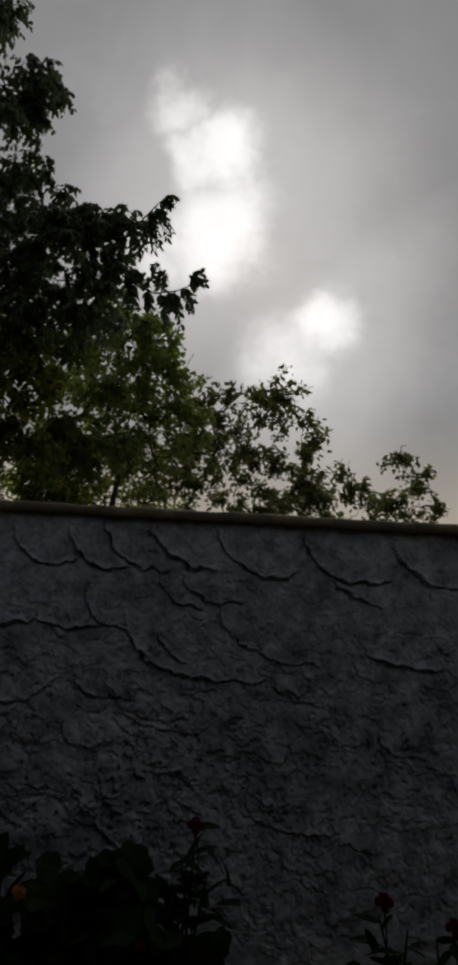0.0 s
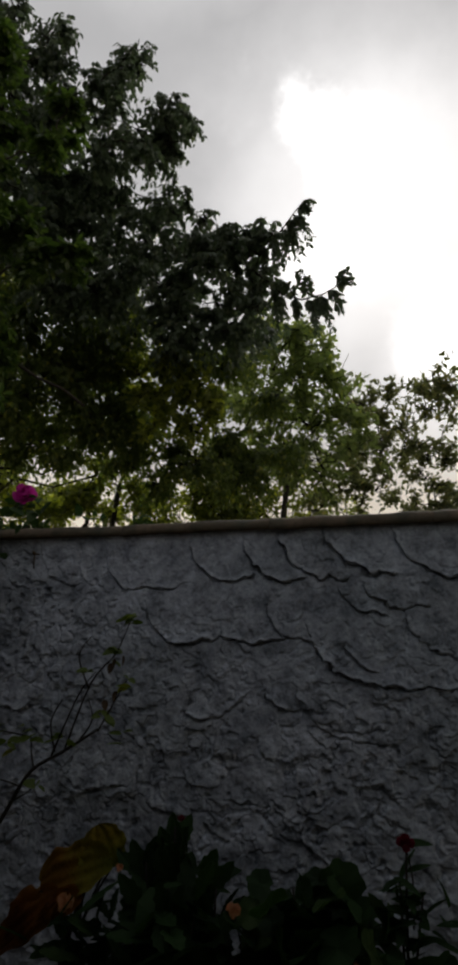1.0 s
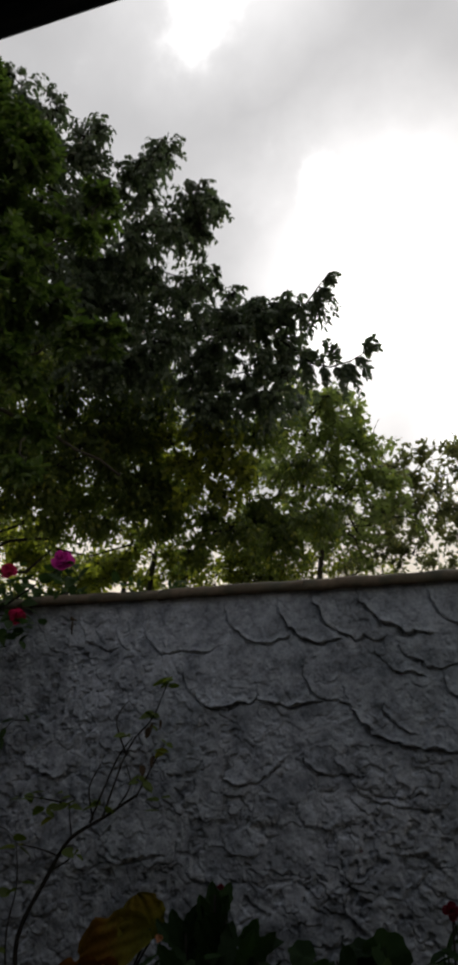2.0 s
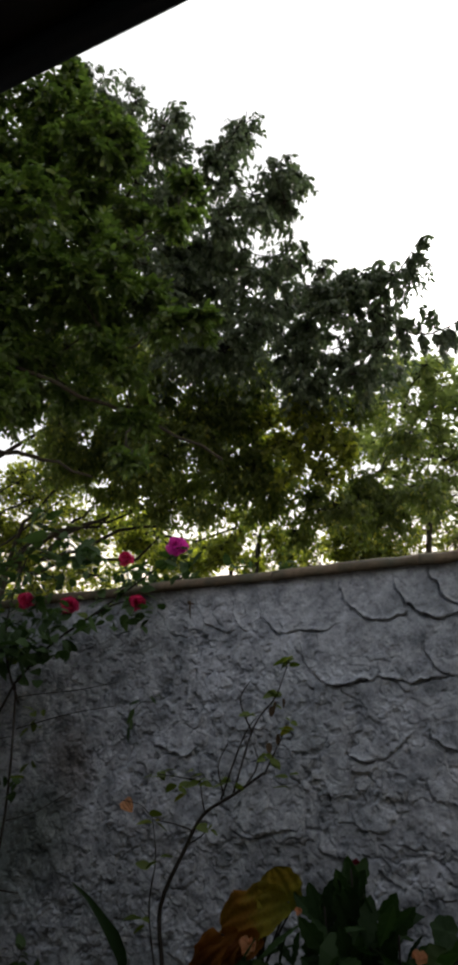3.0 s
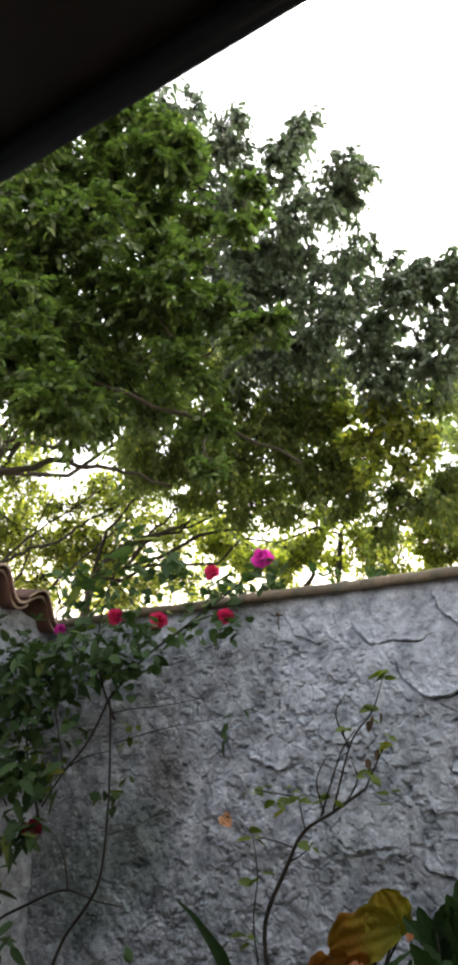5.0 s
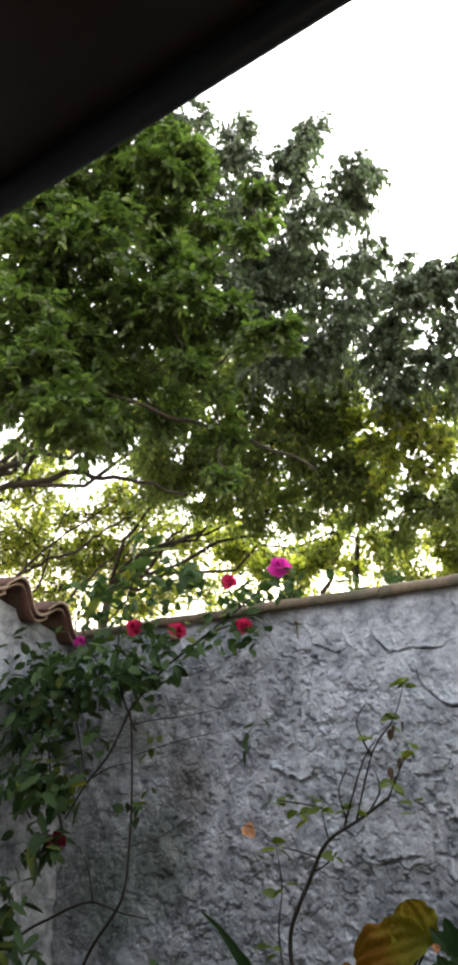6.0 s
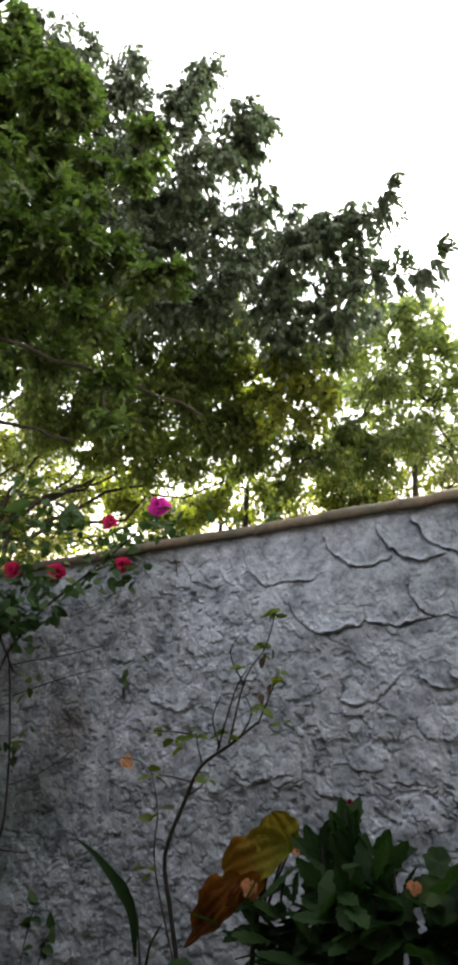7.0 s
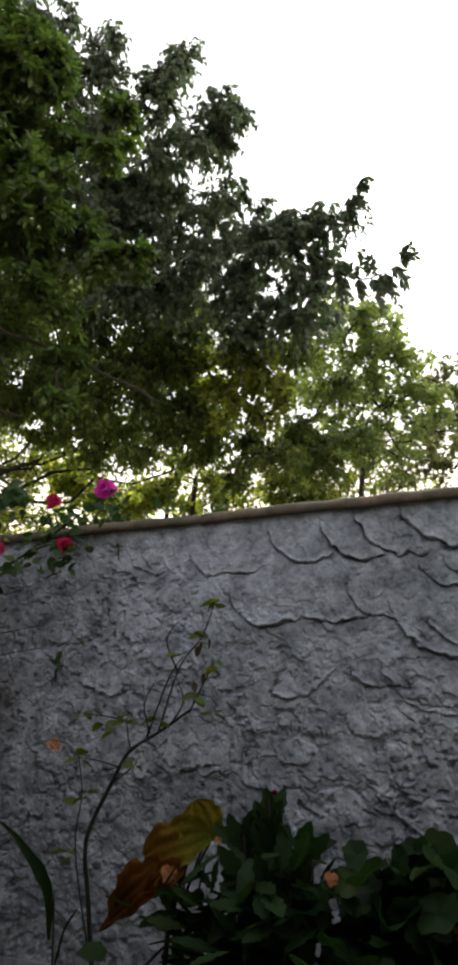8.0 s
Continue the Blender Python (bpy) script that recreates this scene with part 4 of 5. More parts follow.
DARK_CLUMPS += [
    (-3, 5.2, 6.27, 0.34), (-3.23, 4.45, 6.45, 0.36), (-3.15, 5.15, 6.66, 0.3), (-2.61, 5.12, 5.42, 0.32), (-2.29, 5.15, 5.23, 0.3),
    (-2.18, 5.69, 5.42, 0.24), (-1.71, 5.26, 5.09, 0.14), (-1.97, 5.56, 5.19, 0.2), (-3.05, 5.07, 5.49, 0.38), (-3.25, 4.47, 5.52, 0.4),
    (-3.36, 5.08, 6.26, 0.36), (-1.5, 5.45, 4.93, 0.13), (-1.68, 5.49, 4.88, 0.2), (-1.31, 5.9, 5.2, 0.1), (-1.28, 5.35, 4.65, 0.18),
    (-2.25, 5.56, 5.03, 0.34), (-1.84, 5.51, 4.66, 0.28), (-1.45, 5.4, 4.51, 0.22), (-1.32, 5.96, 4.72, 0.15), (-2.44, 5.01, 4.78, 0.36)] + [
    (-2, 5.49, 4.51, 0.24), (-3.92, 4.51, 7.07, 0.34), (-3.61, 4.16, 5.8, 0.38), (-4.29, 4.29, 6.59, 0.4), (-2.85, 4.94, 4.86, 0.4),
    (-3.09, 4.76, 5.62, 0.34), (-2.95, 5.31, 5.96, 0.3), (-2.29, 5.02, 4.92, 0.28), (-2.06, 5.57, 4.86, 0.26), (-3.2, 4.93, 5.17, 0.36),
    (-3.42, 4.37, 6.07, 0.34), (-3.41, 5.05, 6.8, 0.3), (-2.68, 4.94, 5.15, 0.3), (-1.69, 5.52, 4.68, 0.22),
    (-1.33, 5.62, 5.54, 0.09), (-1.51, 5.41, 5.41, 0.1), (-1.78, 5.83, 5.74, 0.1)] + [
    (-1.15, 5.41, 5.37, 0.105), (-1.52, 5.68, 5.35, 0.13),
    (-1.34, 5.82, 5.26, 0.11),
    (-1.38, 5.67, 4.95, 0.13), (-1.81, 5.27, 5.4, 0.15), (-2.15, 5.71, 5.68, 0.16), (-1.69, 5.32, 5.25, 0.16), (-1.95, 5.48, 5.33, 0.18),
    (-1.67, 5.75, 5.63, 0.13), (-1.7, 5.23, 5.5, 0.1), (-2.06, 5.35, 5.98, 0.1), (-2.2, 5.4, 5.86, 0.13), (-1.95, 5.3, 5.84, 0.07)] + [
    (-3.13, 4.8, 7.5, 0.18), (-3.26, 4.85, 7.18, 0.24), (-3.5, 4.75, 7.82, 0.18), (-3.6, 4.8, 7.45, 0.25), (-3.98, 4.7, 8.35, 0.22), (-4.05, 4.75, 7.95, 0.3), (-3.9, 4.7, 7.5, 0.3),
    (-3.2, 5.2, 6.03, 0.32), (-2.88, 5.2, 5.7, 0.28), (-1.62, 5.5, 5.56, 0.12), (-1.42, 5.45, 5.5, 0.11), (-1.27, 5.5, 5.5, 0.1), (-1.3, 5.55, 5.3, 0.12), (-1.5, 5.4, 5.3, 0.14)] + [
    (-2.64, 5.45, 7.86, 0.1), (-2.72, 5.45, 7.61, 0.15), (-2.78, 5.4, 7.31, 0.19), (-2.56, 5.5, 7.67, 0.1), (-2.03, 5.5, 6.79, 0.1), (-2.14, 5.45, 6.86, 0.13), (-2.22, 5.45, 6.69, 0.16), (-2.12, 5.4, 6.53, 0.13), (-2.3, 5.4, 6.43, 0.18)]
dark_tree = tree("tree", "tall dark grey-green tree with large drooping leaves behind the wall", (-8.4, 4.6, 0), (-7.8, 4.8, 4.4), DARK_CLUMPS,
    84, LEAF_DARK, 9, 0.085, "hanging", 0.088, 0.23, reach=1.0, hubs=7)
windblown_spray(dark_tree, [(-1.64, 5.6, 5.18), (-1.34, 5.6, 5.35), (-1.11, 5.6, 5.54), (-0.95, 5.6, 5.76)], [
    (0.97, (-0.84, 5.55, 5.65)), (0.9, (-0.83, 5.6, 5.43)), (0.8, (-0.93, 5.65, 5.31)), (0.7, (-1.04, 5.55, 5.21)), (0.58, (-1.16, 5.6, 5.13)), (0.62, (-1.4, 5.6, 5.45)), (0.45, (-1.24, 5.55, 5.05)),
    (0.2, (-1.58, 5.6, 5.53)), (0.3, (-1.46, 5.6, 5.55)), (0.15, (-1.46, 5.6, 4.79)), (0.86, (-1.02, 5.7, 5.41))], 3)
windblown_spray(dark_tree, [(-1.46, 5.6, 5.28), (-1.35, 5.6, 5.16), (-1.21, 5.6, 5.03), (-1.09, 5.6, 4.89), (-0.92, 5.6, 4.82), (-0.74, 5.6, 4.85), (-0.62, 5.6, 4.91)], [
    (0.15, (-1.4, 5.6, 4.68)), (0.25, (-1.3, 5.55, 4.75)), (0.38, (-1.16, 5.6, 4.63)), (0.48, (-1.07, 5.65, 4.55)), (0.6, (-0.97, 5.6, 4.67)), (0.7, (-0.8, 5.6, 4.47)), (0.82, (-0.71, 5.6, 4.59)),
    (0.62, (-1.13, 5.6, 5.01)), (0.72, (-0.88, 5.6, 5.02)), (0.9, (-0.6, 5.6, 4.65)), (0.97, (-0.5, 5.65, 4.97)), (0.78, (-0.76, 5.6, 4.67)), (0.05, (-1.33, 5.6, 4.81))], 4)
OLIVE_CLUMPS = [
    (-4.19, 5.36, 5.27, 0.4), (-3.43, 5.28, 4.85, 0.42), (-3.21, 6.04, 5.06, 0.42), (-2.66, 5.98, 4.84, 0.34), (-4.22, 4.86, 4.5, 0.38),
    (-4.05, 5.57, 4.57, 0.42), (-3.26, 5.43, 4.25, 0.42), (-2.99, 6.0, 4.41, 0.38), (-4.23, 5.22, 4.01, 0.36), (-3.58, 5.22, 3.87, 0.38),
    (-3.44, 5.96, 4.01, 0.36), (-2.83, 5.8, 3.85, 0.34), (-2.5, 6.04, 3.81, 0.3), (-4.0, 5.55, 3.86, 0.2), (-3.06, 5.51, 3.55, 0.2),
    (-3.63, 5.74, 3.75, 0.2), (-2.25, 6.22, 3.78, 0.2), (-1.97, 6.08, 3.55, 0.24), (-2.45, 6.45, 3.48, 0.18), (-1.72, 6.13, 4.51, 0.2)] + [
    (-1.7, 6.42, 3.95, 0.2), (-1.68, 6.56, 3.6, 0.26), (-1.84, 6.03, 4.2, 0.12), (-2.79, 6.27, 3.7, 0.18), (-4.44, 4.76, 5.26, 0.36),
    (-1.35, 6.33, 4.25, 0.2), (-1.31, 6.75, 3.87, 0.24), (-2.67, 5.73, 4.45, 0.22), (-3.77, 5.59, 5.55, 0.38), (-4.2, 5.19, 5.84, 0.36),
    (-3.03, 5.58, 5.24, 0.36), (-2.8, 6.3, 5.4, 0.3), (-3.11, 5.61, 4.56, 0.34), (-3.63, 5.48, 4.68, 0.34), (-4.25, 5.34, 4.97, 0.34),
    (-2.96, 5.56, 4.05, 0.3), (-3.72, 5.72, 4.26, 0.3), (-3.96, 5.25, 4.16, 0.3), (-2.64, 5.85, 4.09, 0.24), (-4.52, 5.2, 4.36, 0.3)] + [
    (-1.96, 6.04, 4.6, 0.12), (-1.84, 6.42, 3.74, 0.21), (-2.7, 6.17, 4.39, 0.22), (-2.6, 5.77, 3.84, 0.2), (-2.58, 6.38, 4.11, 0.18)]
tree("tree", "olive green tree with hanging sprays of small leaves", (-5.7, 5.7, 0), (-5.5, 5.7, 3.3), OLIVE_CLUMPS,
    215, LEAF_OLIVE, 14, 0.055, "hanging", 0.068, 0.2, reach=1.1, hubs=6)
tree("tree", "sparse yellow-green tree with thin crooked limbs, lit from behind", (-6.9, 6.0, 0), (-6.6, 6.0, 2.6), [
    (-7.15, 5.19, 4.89, 0.75), (-6.26, 4.98, 3.95, 0.55), (-7.01, 5.48, 3.8, 0.7), (-5.68, 6.2, 4.28, 0.5), (-5.29, 6.31, 3.78, 0.6),
    (-6.83, 5.83, 5.22, 0.4), (-5.18, 6.17, 4.59, 0.5), (-6.13, 6.13, 3.58, 0.6), (-6.46, 5.82, 3.43, 0.6), (-6.67, 4.5, 3.96, 0.7),
    (-5.4, 7.17, 3.49, 0.5), (-5.02, 6.54, 3.87, 0.4), (-5.93, 5.93, 3.91, 0.4), (-6.72, 5.84, 4.5, 0.4), (-5.79, 5.53, 4.15, 0.36),
    (-6.86, 5.55, 4.71, 0.45), (-6.28, 5.76, 3.78, 0.4), (-5.61, 5.91, 3.61, 0.4), (-5.9, 6.79, 4.34, 0.36), (-5.64, 5.84, 4.45, 0.3)] + [
    (-6.42, 5.68, 4.79, 0.3), (-6.73, 5.65, 3.94, 0.4), (-5.46, 5.86, 3.25, 0.4), (-5.74, 6.84, 3.56, 0.4)],
    138, LEAF_YELLOW, 21, 0.045, "oval", 0.058, reach=1.5, bare=[((-5.99, 4.68, 3.18), (-5.37, 5.66, 4.26), 0.016, 0.006), ((-5.56, 5.18, 3.09), (-5.08, 6.05, 4.14), 0.016, 0.006), ((-5.35, 5.54, 3.07), (-4.97, 6.14, 3.84), 0.014, 0.006), ((-5.82, 4.89, 3.12), (-5.75, 5.27, 4.19), 0.014, 0.005), ((-5.91, 4.78, 3.32), (-5.57, 5.32, 3.65), 0.02, 0.016), ((-5.57, 5.32, 3.65), (-5.27, 5.75, 4.11), 0.016, 0.008)])
tree("tree", "slim yellow-green tree with a dark upright trunk", (-3.52, 7.75, 0), (-3.5, 7.75, 3.9), [
    (-5.19, 7.15, 4.2, 0.5), (-4.45, 6.65, 3.87, 0.4), (-4.71, 7.54, 3.75, 0.5), (-1.95, 5.67, 4.06, 0.22), (-2.1, 5.63, 4.15, 0.22),
    (-2.16, 5.59, 4.34, 0.18), (-1.8, 5.75, 3.98, 0.18), (-1.92, 5.66, 4.26, 0.16), (-2.54, 8.31, 3.91, 0.45), (-3.72, 7.14, 3.58, 0.35),
    (-2.32, 5.63, 4.05, 0.2), (-2.2, 5.6, 3.84, 0.2), (-1.95, 5.8, 3.78, 0.18), (-2.42, 5.6, 4.3, 0.15), (-2.02, 5.65, 4.42, 0.12),
    (-1.87, 8.78, 3.57, 0.6), (-2.82, 7.75, 3.4, 0.4), (-3.28, 7.73, 3.91, 0.3), (-2.46, 8.56, 4.39, 0.5), (-3.51, 7.19, 3.92, 0.3),
    (-3.69, 8.02, 3.67, 0.3), (-4.2, 7.42, 3.5, 0.3),
    (-2.58, 8.45, 3.66, 0.34), (-2.3, 8.6, 3.73, 0.34), (-2.77, 8.75, 3.66, 0.34), (-2.08, 8.45, 3.68, 0.34), (-4.77, 8.6, 4.11, 0.28), (-4.47, 8.75, 4.14, 0.28)],
    135, LEAF_YELLOW, 27, 0.034, "oval", 0.075, reach=1.25, bare=[((-3.8, 7.27, 3.09), (-3.61, 7.47, 3.76), 0.03, 0.02), ((-2.43, 6.03, 4.22), (-2.05, 5.96, 3.89), 0.03, 0.026), ((-2.05, 5.96, 3.89), (-1.8, 6.04, 3.92), 0.026, 0.014)])
tree("tree", "airy grey-green tree with a forked trunk and small leaves", (-1.8, 8.34, 0), (-1.55, 8.3, 4.2), [
    (-2.0, 8.64, 6.14, 0.38), (-1.47, 8.07, 5.9, 0.42), (-1.33, 8.82, 6.04, 0.45), (-1.77, 8.34, 5.53, 0.5), (-1.02, 8.32, 5.37, 0.38),
    (-1.48, 8.86, 5.56, 0.5), (-2.08, 7.98, 5.45, 0.38), (-0.96, 8.68, 5.08, 0.42), (-1.37, 8.64, 4.86, 0.5), (-1.71, 8.06, 4.74, 0.5),
    (-2.32, 8.68, 5.18, 0.4), (-1.17, 8.32, 4.2, 0.5), (-1.77, 8.33, 4.27, 0.5), (-0.82, 8.89, 4.54, 0.38), (-2.19, 7.9, 4.24, 0.4)],
    84, LEAF_FAR, 71, 0.038, "oval", 0.088, reach=1.7)
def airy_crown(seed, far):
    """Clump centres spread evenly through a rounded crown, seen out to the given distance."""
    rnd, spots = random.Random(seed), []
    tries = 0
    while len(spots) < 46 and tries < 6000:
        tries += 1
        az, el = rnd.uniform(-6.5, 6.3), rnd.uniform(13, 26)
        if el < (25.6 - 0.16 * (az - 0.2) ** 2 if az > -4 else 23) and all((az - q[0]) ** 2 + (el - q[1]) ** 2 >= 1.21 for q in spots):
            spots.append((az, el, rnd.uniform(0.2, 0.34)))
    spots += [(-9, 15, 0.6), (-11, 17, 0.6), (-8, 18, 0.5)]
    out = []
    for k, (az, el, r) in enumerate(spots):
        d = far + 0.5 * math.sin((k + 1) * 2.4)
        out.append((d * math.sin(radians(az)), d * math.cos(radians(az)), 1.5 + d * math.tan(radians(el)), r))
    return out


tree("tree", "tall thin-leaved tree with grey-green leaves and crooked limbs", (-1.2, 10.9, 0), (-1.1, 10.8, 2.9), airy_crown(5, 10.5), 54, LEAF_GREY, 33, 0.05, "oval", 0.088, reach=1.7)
tree("tree", "low spreading tree with sparse grey-green leaves", (1.3, 10.8, 0), (1.1, 10.7, 2.4), [
    (0.85, 10.74, 4.79, 0.6), (1.41, 10.0, 4.49, 0.5), (1.97, 10.64, 4.5, 0.43), (2.13, 10.21, 5.09, 0.29), (2.37, 10.01, 4.7, 0.31),
    (1.14, 10.83, 4.11, 0.72), (1.76, 9.99, 3.84, 0.6), (2.72, 10.28, 4.35, 0.26), (0.37, 10.65, 3.96, 0.72), (2.71, 9.77, 3.84, 0.24),
    (2.26, 10.64, 4.42, 0.36)],
    56, LEAF_GREY, 39, 0.045, "oval", 0.088, reach=1.3)
tree("tree", "low thicket tree of small yellow-green leaves further off", (-5.0, 10.5, 0), (-4.8, 10.4, 1.8), [
    (-9.61, 8.06, 3.94, 0.9), (-7.64, 8.19, 3.88, 0.8), (-7.43, 10.22, 3.96, 0.8), (-5.93, 10.27, 3.91, 0.8), (-4.71, 10.57, 3.75, 0.8),
    (-3.95, 12.15, 4.1, 0.8), (-2.35, 11.04, 3.69, 0.8), (-1.28, 12.21, 4.0, 0.8), (-8.85, 8.55, 4.8, 0.7), (-6.14, 9.46, 4.42, 0.7),
    (-4.37, 11.99, 4.8, 0.7), (-1.81, 11.46, 4.39, 0.7), (-0.21, 11.83, 3.91, 0.7)],
    78, LEAF_YELLOW, 51, 0.07, "oval", 0.085, reach=1.25)
tree("shrub", "low leafy shrub just behind the wall", (-1.7, 3.6, 0), (-1.7, 3.6, 1.9), [
    (-1.93, 3.34, 2.27, 0.14), (-1.58, 3.24, 2.21, 0.13), (-1.45, 3.59, 2.29, 0.12), (-1.15, 3.54, 2.24, 0.1), (-2.05, 3.04, 2.25, 0.14),
    (-0.88, 3.8, 2.26, 0.1)],
    70, LEAF_VINE, 61, 0.02, "oval", 0.07, hubs=2)


# ---- plants in front of the wall ----
def one_leaf(kind, name, mat):
    """A single leaf one unit long, along +x."""
    if kind == "round":      # scalloped, round, with a notch at the stalk
        n = 22
        v = [(0.42, 0, -0.03)]
        for k in range(n):
            w = 2 * math.pi * (k + 0.5) / n + math.pi
            r = 0.5 * (1 + 0.09 * math.cos(w * 7)) * (0.72 + 0.28 * min(1.0, abs(k + 0.5 - n / 2) * 0 + min(k + 0.5, n - k - 0.5) / 3))
            v.append((0.45 + r * math.cos(w), r * math.sin(w), 0.07 * math.sin(3 * w) + 0.06 * r))
        f = [(0, 1 + k, 1 + (k + 1) % n) for k in range(n)]
        return shape(name, v, f, mat, False)
    if kind == "lobed":      # long leaf with toothed lobes
        half = [(0, 0.03), (0.14, 0.07), (0.25, 0.16), (0.33, 0.125), (0.46, 0.22), (0.55, 0.165), (0.68, 0.2), (0.77, 0.13), (0.89, 0.1), (1.0, 0.0)]
        v = [(x, 0, -0.08 * x * x) for x, _ in half]
        m = len(half)
        v += [(x, y, 0.05 * y - 0.08 * x * x + 0.03) for x, y in half] + [(x, -y, 0.05 * y - 0.08 * x * x + 0.03) for x, y in half]
        f = [(k, k + 1, m + k + 1, m + k) for k in range(m - 1)] + [(k + 1, k, 2 * m + k, 2 * m + k + 1) for k in range(m - 1)]
        return shape(name, v, f, mat, False)
    droop = 0.12
    wide = {"vine": 0.3, "lance": 0.17}[kind]
    m = 9
    xs = [k / (m - 1) for k in range(m)]
    w = [wide * (math.sin(math.pi * min(1, x * 0.93 + 0.03) ** 0.75) ** 0.85) if 0 < x < 1 else 0.004 for x in xs]
    v = [(x, 0, -droop * x * x) for x in xs] + [(x, a, 0.25 * a - droop * x * x) for x, a in zip(xs, w)] + [(x, -a, 0.25 * a - droop * x * x) for x, a in zip(xs, w)]
    f = [(k, k + 1, m + k + 1, m + k) for k in range(m - 1)] + [(k + 1, k, 2 * m + k, 2 * m + k + 1) for k in range(m - 1)]
    return shape(name, v, f, mat)


def leaf_pose(at, way, size, rnd, lean=0.5, standing=False):
    d = Vector(way).normalized()
    up = Vector((rnd.gauss(0, lean), rnd.gauss(0, lean) - 0.25, 1)).normalized()
    if standing:      # an upright leaf shows its face to the light before it
        up = Vector((rnd.gauss(0, 0.5), -1, rnd.gauss(0, 0.3))).normalized()
    y = up.cross(d).normalized()
    z = d.cross(y)
    m = Matrix((d, y, z)).transposed().to_4x4()
    return Matrix.Translation(at) @ m @ Matrix.Scale(size, 4)


def stem(parent, points, r0, r1, name="stem", mat=None, sides=6):
    pts = [Vector(p) for p in points]
    fine = []
    for k in range(len(pts) - 1):
        a, b = pts[max(k - 1, 0)], pts[min(k + 2, len(pts) - 1)]
        for q in range(4):
            t = q / 4
            fine.append(0.5 * (2 * pts[k] + (pts[k + 1] - a) * t + (2 * a - 5 * pts[k] + 4 * pts[k + 1] - b) * t * t + (3 * pts[k] - a - 3 * pts[k + 1] + b) * t ** 3))
    fine.append(pts[-1])
    n = len(fine)
    return part(name, shape(name, *tube(fine, [r0 + (r1 - r0) * k / (n - 1) for k in range(n)], sides), mat or TWIG), parent)


def flower_mesh(name, mat, seed, petals=11):
    """A papery blossom one unit across: petals in three whorls round a small heart."""
    rnd = random.Random(seed)
    pieces = []
    for k in range(petals):
        w = 2 * math.pi * k / petals * 1.62 * 2 + rnd.uniform(-0.2, 0.2)
        tilt = 0.2 + 1.25 * (k / petals)
        d = Vector((math.cos(w) * math.cos(tilt), math.sin(w) * math.cos(tilt), math.sin(tilt)))
        s = Vector((-math.sin(w), math.cos(w), 0))
        u = d.cross(s) * -1
        l, b = rnd.uniform(0.42, 0.55), rnd.uniform(0.2, 0.28)
        v = []
        for i, (x, y) in enumerate([(0, 0.02), (0.3, 0.75), (0.7, 1.0), (0.93, 0.62), (1.0, 0.0)]):
            lift = 0.1 * math.sin(x * 3) + rnd.uniform(-0.03, 0.03)
            v += [tuple(d * l * x + s * b * y + u * lift), tuple(d * l * x + u * (lift - 0.05)), tuple(d * l * x - s * b * y + u * (lift + rnd.uniform(-0.03, 0.03)))]
        f = []
        for i in range(4):
            f += [(3 * i, 3 * i + 1, 3 * i + 4, 3 * i + 3), (3 * i + 1, 3 * i + 2, 3 * i + 5, 3 * i + 4)]
        pieces.append((v, f))
    return shape(name, *joined(pieces), mat)


VINE_LEAF = one_leaf("vine", "leaf", LEAF_VINE)
VINE_LANCE = one_leaf("lance", "leaf", LEAF_VINE)
SAP_LEAF = one_leaf("vine", "leaf", LEAF_SAP)
BUSH_LEAF = one_leaf("lobed", "leaf", LEAF_BUSH)
ROUND_LEAF = one_leaf("round", "leaf", LEAF_BUSH)
LANCE_LEAF = one_leaf("lance", "leaf", LEAF_BUSH)
PINK_BLOOM, RED_BLOOM, PEACH_BLOOM, DUSKY_BLOOM = flower_mesh("flower", PINK, 2, 19), flower_mesh("flower", RED, 5, 15), flower_mesh("flower", PEACH, 7, 9), flower_mesh("flower", DUSKY, 5, 13)


def scatter(parent, me, clusters, size, seed, down=0.25, most=260):
    """Leaves round the cluster centres (x, y, z, radius, how many): the first ones objects, the rest of a dense plant one mass."""
    rnd = random.Random(seed)
    spots = []
    for x, y, z, r, n in clusters:
        for k in range(n):
            d = Vector((rnd.gauss(0, 1), rnd.gauss(0, 0.7), rnd.gauss(0, 0.8)))
            p = Vector((x, y, z)) + d * r * 0.5
            p.y = min(p.y, WALL_Y - 0.05) if p.z < 2.2 else p.y
            p.x = max(p.x, SIDE_X + 0.05) if p.z < 2.3 else p.x
            spots.append((p, Vector((rnd.gauss(0, 1), rnd.gauss(0, 0.7) - 0.4, rnd.gauss(0, 0.6) - down)), size * rnd.uniform(0.65, 1.25)))
    rnd.shuffle(spots)
    for p, w, s in spots[:most]:
        part("leaf", me, parent, "", "", leaf_pose(p, w, s, rnd))
    rest = spots[most:]
    if rest:
        o, d, s = np.array([tuple(q[0]) for q in rest]), np.array([tuple(q[1]) for q in rest]), np.array([q[2] for q in rest])
        part("foliage", shape("foliage", *many_leaves(o, d, s, "oval", np.random.default_rng(seed)), me.materials[0], False), parent, "", "stuff")


def bloom(parent, me, at, size, face, label=""):
    q = Vector(face).to_track_quat("Z", "Y").to_matrix().to_4x4()
    part("flower", me, parent, label, "", Matrix.Translation(at) @ q @ Matrix.Scale(size, 4))


